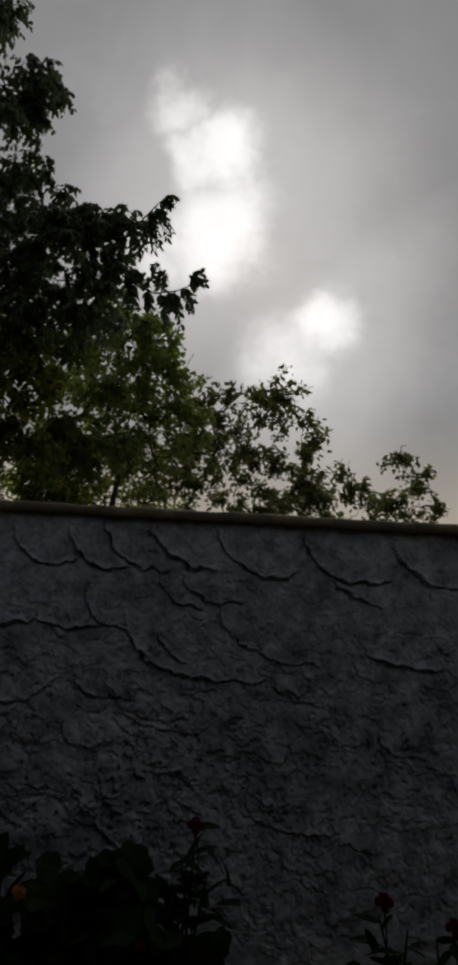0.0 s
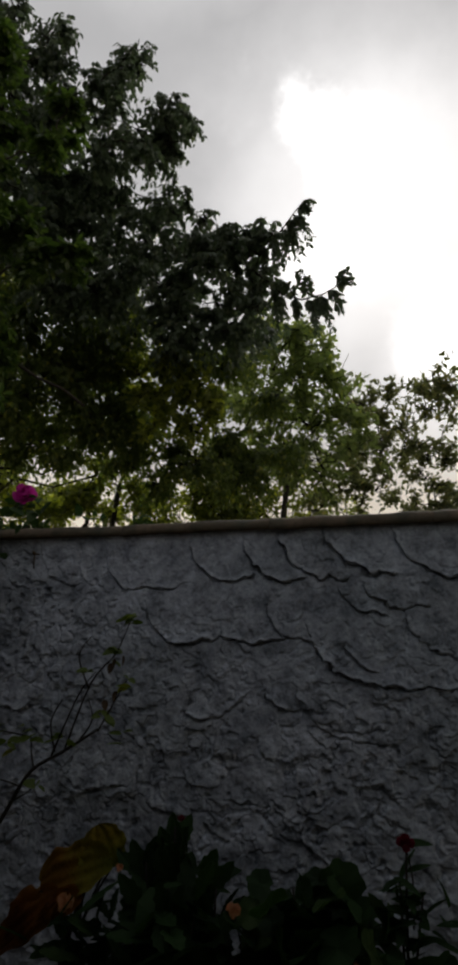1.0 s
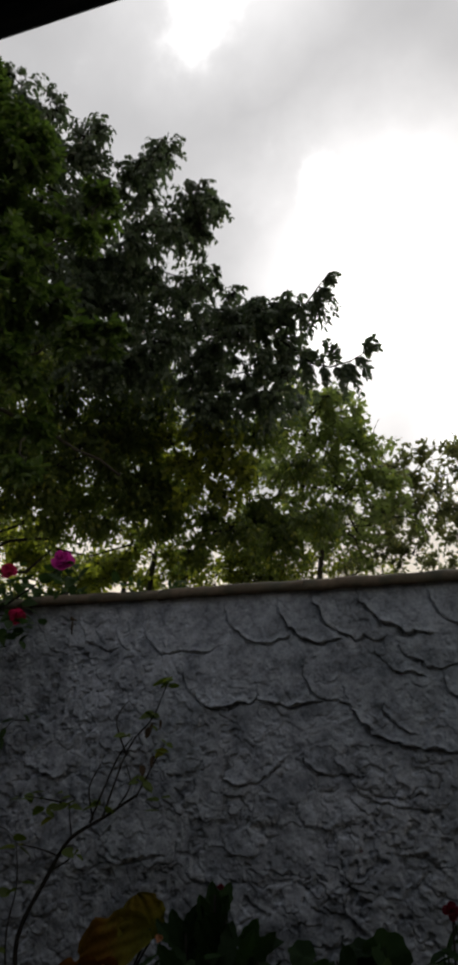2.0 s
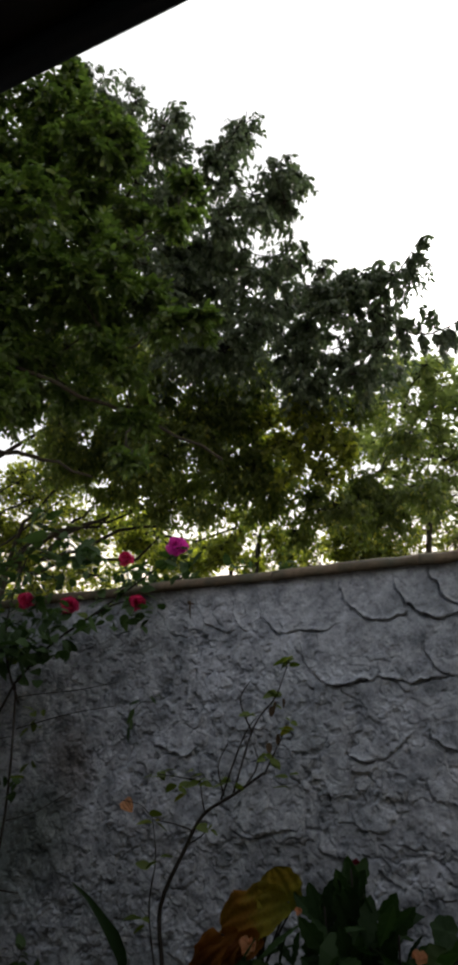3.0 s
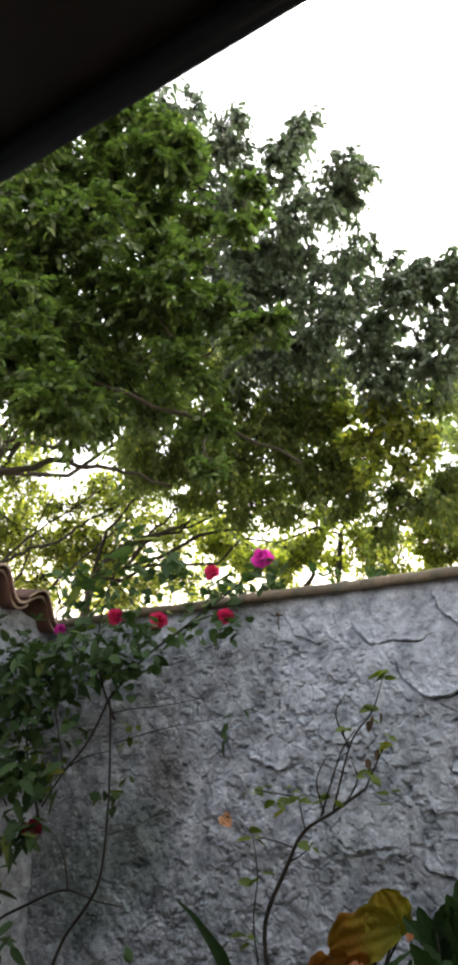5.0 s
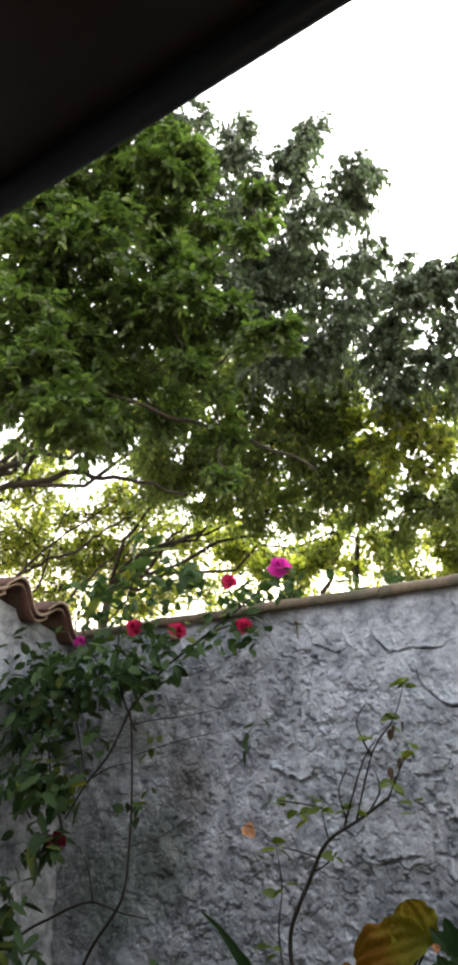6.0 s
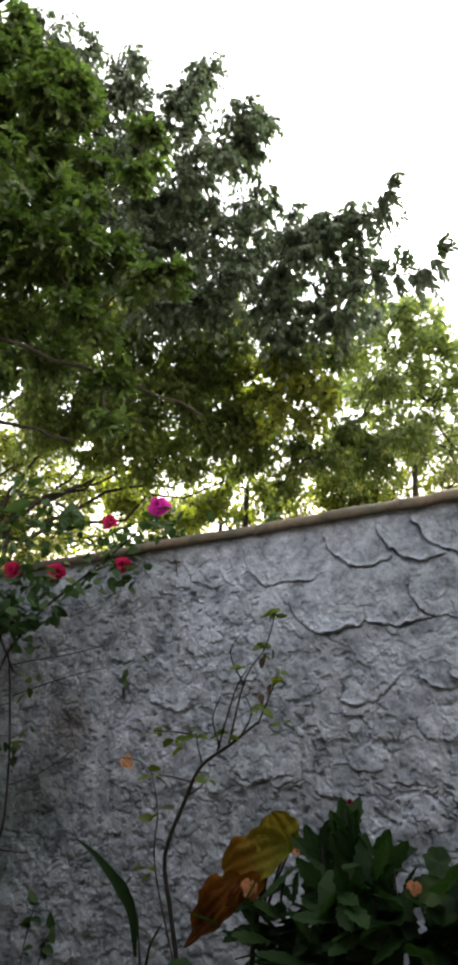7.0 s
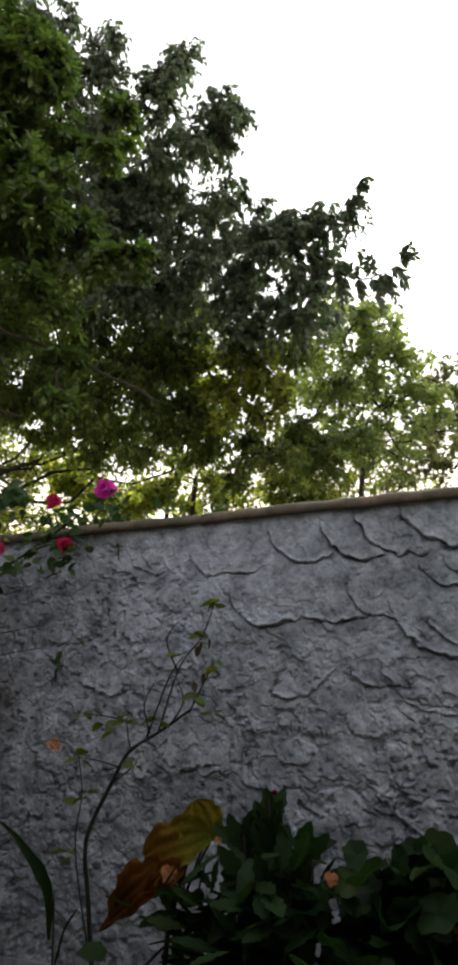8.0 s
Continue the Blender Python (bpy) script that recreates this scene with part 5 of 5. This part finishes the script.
def build_bougainvillea():
    b = thing("bougainvillea", (-2.62, 2.5, 0), "bougainvillea climbing the wall with dark leaves and pink and crimson flowers", "climbing plant")
    stem(b, [(-2.62, 2.5, 0), (-2.64, 2.52, 0.4), (-2.56, 2.55, 0.745), (-2.4, 2.55, 0.94), (-2.345, 2.55, 1.03), (-2.322, 2.55, 1.17), (-2.313, 2.55, 1.38), (-2.322, 2.55, 1.645), (-2.335, 2.55, 1.753)], 0.008, 0.005)
    stem(b, [(-2.335, 2.55, 1.753), (-2.441, 2.54, 1.57), (-2.576, 2.53, 1.436), (-2.66, 2.5, 1.3)], 0.006, 0.004)
    stem(b, [(-2.53, 2.53, 1.47), (-2.44, 2.54, 1.51), (-2.32, 2.55, 1.53)], 0.004, 0.002)
    stem(b, [(-2.62, 2.5, 1.72), (-2.585, 2.51, 1.57), (-2.57, 2.53, 1.44)], 0.004, 0.003)
    stem(b, [(-2.88, 2.45, 0), (-3.0, 2.48, 0.5), (-2.967, 2.52, 0.783), (-2.74, 2.55, 0.911), (-2.56, 2.55, 0.975), (-2.455, 2.55, 0.973), (-2.357, 2.56, 0.95), (-2.234, 2.58, 0.938)], 0.008, 0.003)
    stem(b, [(-2.52, 2.55, 0.98), (-2.549, 2.56, 1.06), (-2.575, 2.56, 1.12), (-2.617, 2.55, 1.19)], 0.005, 0.003)
    stem(b, [(-2.86, 2.48, 1.3), (-2.95, 2.46, 1.42), (-2.985, 2.45, 1.52)], 0.004, 0.002)
    stem(b, [(-2.335, 2.55, 1.75), (-2.155, 2.58, 1.926), (-1.872, 2.6, 2.065), (-1.713, 2.6, 2.064)], 0.006, 0.003)
    stem(b, [(-2.155, 2.58, 1.926), (-1.95, 2.66, 2.08), (-1.811, 2.65, 2.148), (-1.577, 2.65, 2.284)], 0.005, 0.003)
    stem(b, [(-2.3, 2.55, 1.66), (-2.42, 2.56, 1.9), (-2.5, 2.66, 2.2), (-2.42, 2.74, 2.58)], 0.006, 0.003)
    stem(b, [(-2.42, 2.56, 1.9), (-2.6, 2.56, 2.02), (-2.75, 2.58, 2.3)], 0.005, 0.003)
    stem(b, [(-2.67, 2.5, 1.25), (-2.75, 2.46, 1.6), (-2.7, 2.48, 1.95)], 0.006, 0.003)
    for dry in ([(-2.32, 2.56, 1.69), (-2.249, 2.6, 1.704), (-2.052, 2.64, 1.719), (-1.864, 2.66, 1.747)], [(-2.31, 2.56, 1.56), (-2.151, 2.6, 1.602), (-2.016, 2.63, 1.63), (-1.868, 2.66, 1.649)],
                [(-2.32, 2.56, 1.2), (-2.2, 2.62, 1.24), (-2.05, 2.66, 1.33)]):
        stem(b, dry, 0.0028, 0.0014, "dry_stem", None, 5)
    scatter(b, VINE_LEAF, [
        (-2.85, 2.5, 1.99, 0.18, 82), (-2.64, 2.5, 1.93, 0.18, 90), (-2.4, 2.52, 1.96, 0.16, 68), (-2.19, 2.54, 1.86, 0.12, 32), (-2.7, 2.48, 1.76, 0.18, 79), (-2.86, 2.46, 1.74, 0.16, 54),
        (-2.78, 2.46, 1.54, 0.17, 40), (-2.5, 2.52, 1.62, 0.1, 14), (-2.3, 2.55, 1.35, 0.1, 9), (-1.73, 2.58, 2.02, 0.08, 21), (-1.9, 2.6, 2.05, 0.1, 28), (-2.82, 2.46, 1.3, 0.15, 14), (-2.12, 2.56, 1.98, 0.11, 32)] + [
        (-2.3, 2.6, 2.08, 0.12, 32), (-2.42, 2.74, 2.58, 0.1, 16), (-2.42, 2.72, 2.42, 0.12, 21), (-2.2, 2.72, 2.38, 0.12, 25), (-2.05, 2.7, 2.3, 0.1, 18), (-2.6, 2.7, 2.36, 0.14, 25),
        (-2.76, 2.66, 2.36, 0.1, 18), (-1.57, 2.66, 2.25, 0.07, 20), (-1.85, 2.68, 2.2, 0.1, 21), (-2.6, 2.64, 2.2, 0.14, 36), (-2.35, 2.66, 2.24, 0.12, 25)], 0.068, 5)
    scatter(b, VINE_LANCE, [(-2.95, 2.4, 1.87, 0.16, 46), (-2.85, 2.42, 1.62, 0.16, 42), (-2.8, 2.45, 1.44, 0.13, 16), (-2.7, 2.48, 1.22, 0.08, 10), (-2.76, 2.46, 1.9, 0.16, 40), (-2.5, 2.5, 1.92, 0.14, 36), (-2.3, 2.52, 1.9, 0.1, 18), (-2.75, 2.28, 1.06, 0.12, 34), (-2.75, 2.28, 0.9, 0.14, 44), (-2.74, 2.3, 0.78, 0.14, 30), (-2.7, 2.4, 1.22, 0.1, 30), (-2.77, 2.32, 1.46, 0.14, 34), (-2.68, 2.45, 1.42, 0.12, 18)], 0.105, 23, 0.7, 340)
    scatter(b, VINE_LEAF, [(-2.42, 2.76, 2.6, 0.07, 3), (-2.4, 2.76, 2.45, 0.08, 4), (-2.2, 2.76, 2.42, 0.08, 4), (-2.75, 2.7, 2.34, 0.08, 3)], 0.15, 17)
    scatter(b, SAP_LEAF, [(-2.225, 2.56, 1.6, 0.06, 7), (-2.6, 2.5, 1.46, 0.1, 12), (-2.72, 2.45, 1.5, 0.1, 9), (-2.24, 2.58, 1.36, 0.07, 3)], 0.06, 41)
    bloom(b, PINK_BLOOM, (-1.575, 2.63, 2.29), 0.1, (0.5, -1, 0.3), "bright magenta flower")
    bloom(b, RED_BLOOM, (-1.835, 2.63, 2.268), 0.075, (0.3, -1, 0.1), "crimson flower")
    bloom(b, RED_BLOOM, (-2.318, 2.55, 2.11), 0.085, (0.6, -1, 0.0), "crimson flower")
    bloom(b, RED_BLOOM, (-2.091, 2.58, 2.075), 0.09, (0.4, -1, -0.2), "crimson flower")
    bloom(b, RED_BLOOM, (-1.733, 2.58, 2.06), 0.075, (0.5, -1, -0.3), "crimson flower")
    bloom(b, PINK_BLOOM, (-2.704, 2.58, 2.09), 0.06, (0.8, -1, -0.2), "magenta flower")
    bloom(b, DUSKY_BLOOM, (-2.62, 2.42, 1.22), 0.09, (0.5, -1, -0.1), "dark red flower")


def curled_leaf(width, length, mat, seed, name, blunt=False):
    """A big soft leaf, its halves folded along the midrib and its rim wavy. Along +x."""
    n, m = 18, 12
    verts, faces = [], []
    for i in range(n + 1):
        u = i / n
        w = width * (math.sin(math.pi * min(1.0, 0.06 + u * 0.93) ** 0.62) ** 0.8 if u < 1 else 0.02)
        if blunt:
            w = width * max(0.03, math.sin(math.pi * (0.05 + 0.94 * u)) ** 0.5)
        w *= 1 + 0.045 * math.sin(u * 15 + seed) + 0.04 * math.sin(u * 31 + 2 * seed)
        for j in range(-m, m + 1):
            s = j / m
            fold = 0.16 * abs(s) * w
            wave = 0.045 * w * math.sin(s * 13 + 2.0 * u) * min(1.0, 3 * u) + 0.05 * length * math.sin(u * 9 + s * 2.5 + seed) * abs(s) + 0.03 * length * math.sin(u * 21) * s * s
            verts.append((length * u, w * s * 0.86, fold + wave - 0.12 * length * u * u))
    k = 2 * m + 1
    faces = [(i * k + j, i * k + j + 1, (i + 1) * k + j + 1, (i + 1) * k + j) for i in range(n) for j in range(2 * m)]
    return shape(name, verts, faces, mat)


def build_sapling():
    s = thing("sapling", (-1.48, 2.55, 0), "thin bare sapling with few small yellow-green leaves against the wall", "sapling")
    stem(s, [(-1.48, 2.55, 0), (-1.495, 2.55, 0.4), (-1.535, 2.55, 0.75), (-1.553, 2.55, 0.95), (-1.463, 2.55, 1.13), (-1.385, 2.55, 1.255), (-1.263, 2.55, 1.325), (-1.142, 2.55, 1.4)], 0.0105, 0.005, "trunk")
    for pts in ([(-1.375, 2.55, 1.255), (-1.39, 2.55, 1.31), (-1.397, 2.55, 1.366)], [(-1.263, 2.55, 1.33), (-1.18, 2.55, 1.555), (-1.091, 2.55, 1.659), (-1.038, 2.55, 1.784)],
                [(-1.312, 2.55, 1.308), (-1.23, 2.56, 1.514), (-1.166, 2.56, 1.597)], [(-1.142, 2.55, 1.393), (-1.11, 2.55, 1.45), (-1.04, 2.54, 1.565)]) + ([(-1.397, 2.55, 1.366), (-1.48, 2.54, 1.38), (-1.57, 2.53, 1.39)], [(-1.19, 2.55, 1.54), (-1.24, 2.56, 1.65), (-1.2, 2.57, 1.72)],
                [(-1.51, 2.56, 0.5), (-1.61, 2.57, 0.9), (-1.585, 2.56, 1.1), (-1.6, 2.55, 1.24)], [(-1.3, 2.55, 1.32), (-1.33, 2.56, 1.42), (-1.29, 2.56, 1.5)], [(-1.21, 2.55, 1.36), (-1.17, 2.56, 1.43), (-1.19, 2.56, 1.5)],
                [(-1.42, 2.55, 1.2), (-1.5, 2.55, 1.22), (-1.595, 2.54, 1.234)], [(-1.46, 2.55, 1.15), (-1.4, 2.55, 1.18), (-1.365, 2.54, 1.206)]):
        stem(s, pts, 0.004, 0.0018, "branch", None, 5)
    rnd = random.Random(4)
    for x, z, n in ((-1.567, 1.387, 2), (-1.47, 1.378, 3), (-1.37, 1.378, 3), (-1.285, 1.369, 2), (-1.488, 1.343, 1), (-1.595, 1.234, 2), (-1.365, 1.206, 2), (-1.038, 1.784, 5),
                    (-1.091, 1.659, 4), (-1.04, 1.565, 2), (-1.105, 1.444, 3), (-1.03, 1.377, 1), (-1.569, 1.093, 2), (-1.18, 1.6, 1), (-1.62, 0.9, 2)):
        for k in range(n + 2):
            w = (rnd.choice((-1, 1)) * rnd.uniform(0.5, 1), rnd.uniform(-0.6, 0.3), rnd.uniform(-0.5, 0.2))
            part("leaf", SAP_LEAF, s, "", "", leaf_pose((x + rnd.uniform(-0.03, 0.03), 2.545 + rnd.uniform(-0.02, 0.02), z + rnd.uniform(-0.025, 0.02)), w, rnd.uniform(0.035, 0.062), rnd))
    pod = one_leaf("vine", "seed_pod", DRY_POD)
    for x, z in ((-1.085, 1.64), (-1.1, 1.625), (-1.06, 1.65), (-1.12, 1.5), (-1.075, 1.53)):
        part("seed_pod", pod, s, "brown dry seed pod", "", leaf_pose((x, 2.54, z), (rnd.uniform(-0.3, 0.3), -0.2, -1), 0.04, rnd))
    d = Vector((0.75, -0.2, -0.6)).normalized()
    y = Vector((0.4, -0.9, 0.1)).cross(d).normalized()
    stem(s, [(-1.6, 2.55, 1.24), (-1.7, 2.62, 1.275), (-1.835, 2.69, 1.285)], 0.002, 0.0015, "branch", None, 5)
    part("dry_leaf", curled_leaf(0.032, 0.065, PEACH, 3, "dry_leaf"), s, "dry orange leaf", "", Matrix.Translation((-1.825, 2.69, 1.285)) @ Matrix((d, y, d.cross(y))).transposed().to_4x4())


def build_yellowing_plant():
    p = thing("yellowing_plant", (-1.1, 2.3, 0), "plant with large curled yellow and rusty leaves", "plant")
    stem(p, [(-1.1, 2.3, 0), (-1.12, 2.32, 0.4), (-1.1, 2.31, 0.75), (-1.02, 2.31, 1.0)], 0.012, 0.006)
    for at, way, up, w, l, mat in (((-0.965, 2.33, 1.015), (-0.45, 0.0, 0.85), (0.1, -1, 0.2), 0.088, 0.13, LEAF_FADING), ((-0.955, 2.3, 1.05), (-0.95, -0.05, -0.33), (0.1, -0.9, 0.4), 0.092, 0.25, LEAF_OLD),
                                    ((-1.1, 2.27, 0.955), (-0.77, -0.05, -0.66), (0.1, -0.9, 0.4), 0.062, 0.31, LEAF_RUST), ((-1.17, 2.28, 0.95), (-0.55, -0.1, -0.8), (0.4, -0.85, 0.2), 0.055, 0.17, LEAF_RUST),
                                    ((-1.03, 2.26, 0.965), (-0.8, -0.2, -0.55), (0.3, -0.9, 0.2), 0.042, 0.15, LEAF_RUST)):
        d = Vector(way).normalized()
        y = Vector(up).cross(d).normalized()
        m = Matrix.Translation(at) @ Matrix((d, y, d.cross(y))).transposed().to_4x4()
        part("leaf", curled_leaf(w, l, mat, len(p.children), "leaf", mat is not LEAF_RUST), p, "large curled yellow leaf" if mat is not LEAF_RUST else "withered rusty leaf", "", m)
        stem(p, [Vector((-1.05, 2.31, 0.85)), (Vector((-1.05, 2.31, 0.85)) + Vector(at)) / 2 + Vector((0, 0.02, 0.02)), Vector(at)], 0.004, 0.003, "stalk", None, 5)
    bloom(p, PEACH_BLOOM, (-1.05, 2.22, 0.945), 0.06, (0, -1, 0.2), "peach flower")


def bush(label, base, tops, me, size, seed, blooms=(), clusters=(), standing=False):
    b = thing("bush", base, label, "bush")
    rnd = random.Random(seed)
    for t in tops:
        t = Vector(t)
        mid = Vector(base).lerp(t, 0.55) + Vector((rnd.uniform(-0.05, 0.05), rnd.uniform(-0.03, 0.03), 0.05))
        stem(b, [base, mid, t], 0.008, 0.003, "stem", None, 5)
        for k in range(13):
            u = rnd.uniform(0.0, 1.06)
            p = mid.lerp(t, u)
            w = Vector((rnd.gauss(0, 0.8), rnd.gauss(0, 0.6) - 0.2, 0.45 + rnd.gauss(0, 0.35)))
            if standing:
                w, p = Vector((rnd.gauss(0, 0.5), rnd.gauss(0, 0.3), 1)), p - Vector((0, 0, 0.5 * size))
            part("leaf", me, b, "", "", leaf_pose(p, w, size * rnd.uniform(0.7, 1.15), rnd, 0.7, standing))
    scatter(b, me, clusters, size, seed + 1, -0.1)
    for mesh, at, s, label_ in blooms:
        stem(b, [(at[0] + 0.01, at[1] + 0.06, at[2] - 0.22), (at[0] + 0.015, at[1] + 0.03, at[2] - 0.1), at], 0.003, 0.002, "stalk", None, 5)
        bloom(b, mesh, at, s, (0.1, -1, 0.25), label_)
    return b


def build_bushes():
    bush("dark green bush with upright toothed leaves by the wall", (-0.74, 2.3, 0), [(-0.75, 2.28, 1.15), (-0.77, 2.3, 1.12), (-0.72, 2.28, 1.1), (-0.67, 2.3, 1.04), (-0.84, 2.29, 1.06), (-0.62, 2.27, 1.0), (-0.74, 2.2, 1.02), (-0.85, 2.3, 0.95), (-0.66, 2.2, 0.94), (-0.8, 2.22, 0.98)],
         BUSH_LEAF, 0.125, 12, [(PEACH_BLOOM, (-0.9, 2.24, 1.04), 0.026, "faded peach flower"), (DUSKY_BLOOM, (-0.76, 2.36, 1.16), 0.022, "small dark red bud")],
         [(-0.75, 2.27, 0.92, 0.14, 40), (-0.73, 2.26, 0.84, 0.19, 60), (-0.84, 2.3, 0.78, 0.18, 46), (-0.74, 2.28, 0.7, 0.26, 50), (-1.0, 2.31, 0.8, 0.16, 40), (-1.05, 2.32, 0.66, 0.2, 40)], True)
    bush("low bush with round scalloped leaves and peach flowers", (-0.35, 2.28, 0), [(-0.46, 2.28, 0.99), (-0.4, 2.26, 1.02), (-0.3, 2.28, 1.0), (-0.24, 2.25, 0.95), (-0.52, 2.24, 0.9), (-0.36, 2.2, 0.9)],
         ROUND_LEAF, 0.105, 31, [(PEACH_BLOOM, (-0.555, 2.22, 0.965), 0.048, "peach flower"), (PEACH_BLOOM, (-0.22, 2.2, 0.87), 0.04, "peach flower")],
         [(-0.38, 2.24, 0.88, 0.2, 60), (-0.42, 2.26, 0.68, 0.24, 46), (-0.26, 2.24, 0.8, 0.18, 30)])
    bush("upright bush with narrow leaves and dark red flowers", (-0.1, 2.34, 0), [(-0.1, 2.32, 1.12), (-0.12, 2.33, 1.05), (-0.06, 2.32, 1.02), (-0.15, 2.32, 0.95)],
         LANCE_LEAF, 0.09, 44, [(DUSKY_BLOOM, (-0.1, 2.3, 1.145), 0.05, "dark red flower")], [(-0.1, 2.32, 0.92, 0.13, 40), (-0.12, 2.32, 0.72, 0.15, 24)])
    bush("small bush with dark red flowers against the wall", (0.5, 2.34, 0), [(0.42, 2.32, 0.95), (0.5, 2.32, 0.92), (0.58, 2.33, 0.9)],
         LANCE_LEAF, 0.08, 52, [(DUSKY_BLOOM, (0.43, 2.3, 0.985), 0.055, "dark red flower"), (DUSKY_BLOOM, (0.62, 2.3, 0.935), 0.055, "dark red flower")], [(0.5, 2.32, 0.82, 0.14, 30)])
    lily = thing("strap_leaved_plant", (-1.58, 2.4, 0), "slender plant with long strap leaves", "plant")
    stem(lily, [(-1.58, 2.4, 0), (-1.57, 2.4, 0.45), (-1.577, 2.4, 0.82)], 0.005, 0.003)
    part("leaf", strap_leaf([(-1.603, 2.42, 0.66), (-1.61, 2.42, 0.79), (-1.642, 2.41, 0.866), (-1.692, 2.4, 0.925), (-1.757, 2.4, 0.982), (-1.842, 2.41, 1.025)], (0.006, 0.018, 0.024, 0.016, 0.009, 0.002)), lily)
    part("leaf", strap_leaf([(-1.58, 2.41, 0.55), (-1.53, 2.4, 0.7), (-1.47, 2.39, 0.78)], (0.003, 0.006, 0.001)), lily)


def strap_leaf(way, widths):
    """A long arching leaf, creased along its middle."""
    n = len(way)
    verts, faces = [], []
    steps = 4 * (n - 1)
    for k in range(steps + 1):
        u = k / 4
        i = min(int(u), n - 2)
        t = u - i
        p0, p1, p2, p3 = (Vector(way[max(0, min(n - 1, i + q))]) for q in (-1, 0, 1, 2))
        p = 0.5 * (2 * p1 + (p2 - p0) * t + (2 * p0 - 5 * p1 + 4 * p2 - p3) * t * t + (3 * p1 - p0 - 3 * p2 + p3) * t ** 3)
        w = widths[i] + (widths[i + 1] - widths[i]) * t
        d = (p2 - p1).normalized()
        across = d.cross(Vector((0.1, -1, 0.35))).normalized()
        fold = across.cross(d).normalized() * 0.35 * w
        ripple = 0.003 * math.sin(k * 1.9)
        verts += [tuple(p + across * w + fold + fold.normalized() * ripple), tuple(p), tuple(p - across * w + fold)]
    for k in range(steps):
        faces += [(3 * k, 3 * k + 1, 3 * k + 4, 3 * k + 3), (3 * k + 1, 3 * k + 2, 3 * k + 5, 3 * k + 4)]
    return shape("leaf", verts, faces, LEAF_BUSH)


def build_small_weeds():
    f = thing("weed", (-1.77, 2.78, 1.67), "small weed hanging from a crack in the wall", "weed")
    rnd = random.Random(15)
    stem(f, [(-1.77, 2.79, 1.67), (-1.8, 2.74, 1.665), (-1.825, 2.72, 1.62), (-1.835, 2.72, 1.55)], 0.002, 0.001, "stem", None, 5)
    stem(f, [(-1.77, 2.79, 1.67), (-1.74, 2.74, 1.69), (-1.7, 2.72, 1.685)], 0.002, 0.001, "stem", None, 5)
    for x, z, w in ((-1.82, 1.64, (-0.3, -0.2, -1)), (-1.83, 1.6, (0.2, -0.2, -1)), (-1.835, 1.57, (-0.1, -0.1, -1)), (-1.71, 1.69, (0.8, -0.3, -0.1)), (-1.74, 1.69, (0.6, -0.3, -0.4)), (-1.79, 1.67, (-0.6, -0.4, -0.2))):
        part("leaf", VINE_LANCE, f, "", "", leaf_pose((x, 2.72, z), w, rnd.uniform(0.045, 0.07), rnd))
    g = thing("weed", (-2.25, 2.6, 0), "thin weed with few leaves at the foot of the wall", "weed")
    for pts in ([(-2.25, 2.6, 0), (-2.28, 2.6, 0.35), (-2.27, 2.6, 0.56), (-2.2, 2.6, 0.76)], [(-2.25, 2.6, 0), (-2.22, 2.6, 0.4), (-2.16, 2.6, 0.6), (-2.1, 2.6, 0.69)]):
        stem(g, pts, 0.003, 0.0015, "stem", None, 5)
        for k in range(9):
            u = rnd.uniform(0.5, 1.0)
            a, b = Vector(pts[2]), Vector(pts[3])
            p = a.lerp(b, u * 2 - 1)
            part("leaf", VINE_LEAF, g, "", "", leaf_pose(p, (rnd.gauss(0, 1), rnd.gauss(0, 0.5) - 0.3, rnd.gauss(0, 0.5)), rnd.uniform(0.04, 0.075), rnd))


def build_nail():
    n = thing("nail", (-1.578, 2.775, 2.07), "rusty iron nail bent down on the plaster", "nail")
    part("shank", shape("shank", *tube([(-1.578, 2.79, 2.078), (-1.578, 2.762, 2.075), (-1.577, 2.755, 2.06), (-1.575, 2.757, 2.01)], [0.004, 0.004, 0.0038, 0.002], 7), DRY_POD), n)
    part("head", shape("head", *tube([(-1.578, 2.752, 2.083), (-1.578, 2.75, 2.071)], [0.008, 0.008], 9), DRY_POD), n)


build_nail()
build_small_weeds()
build_bougainvillea()
build_sapling()
build_yellowing_plant()
build_bushes()


build_coping(wall_main)
build_side_tiles(wall_side)
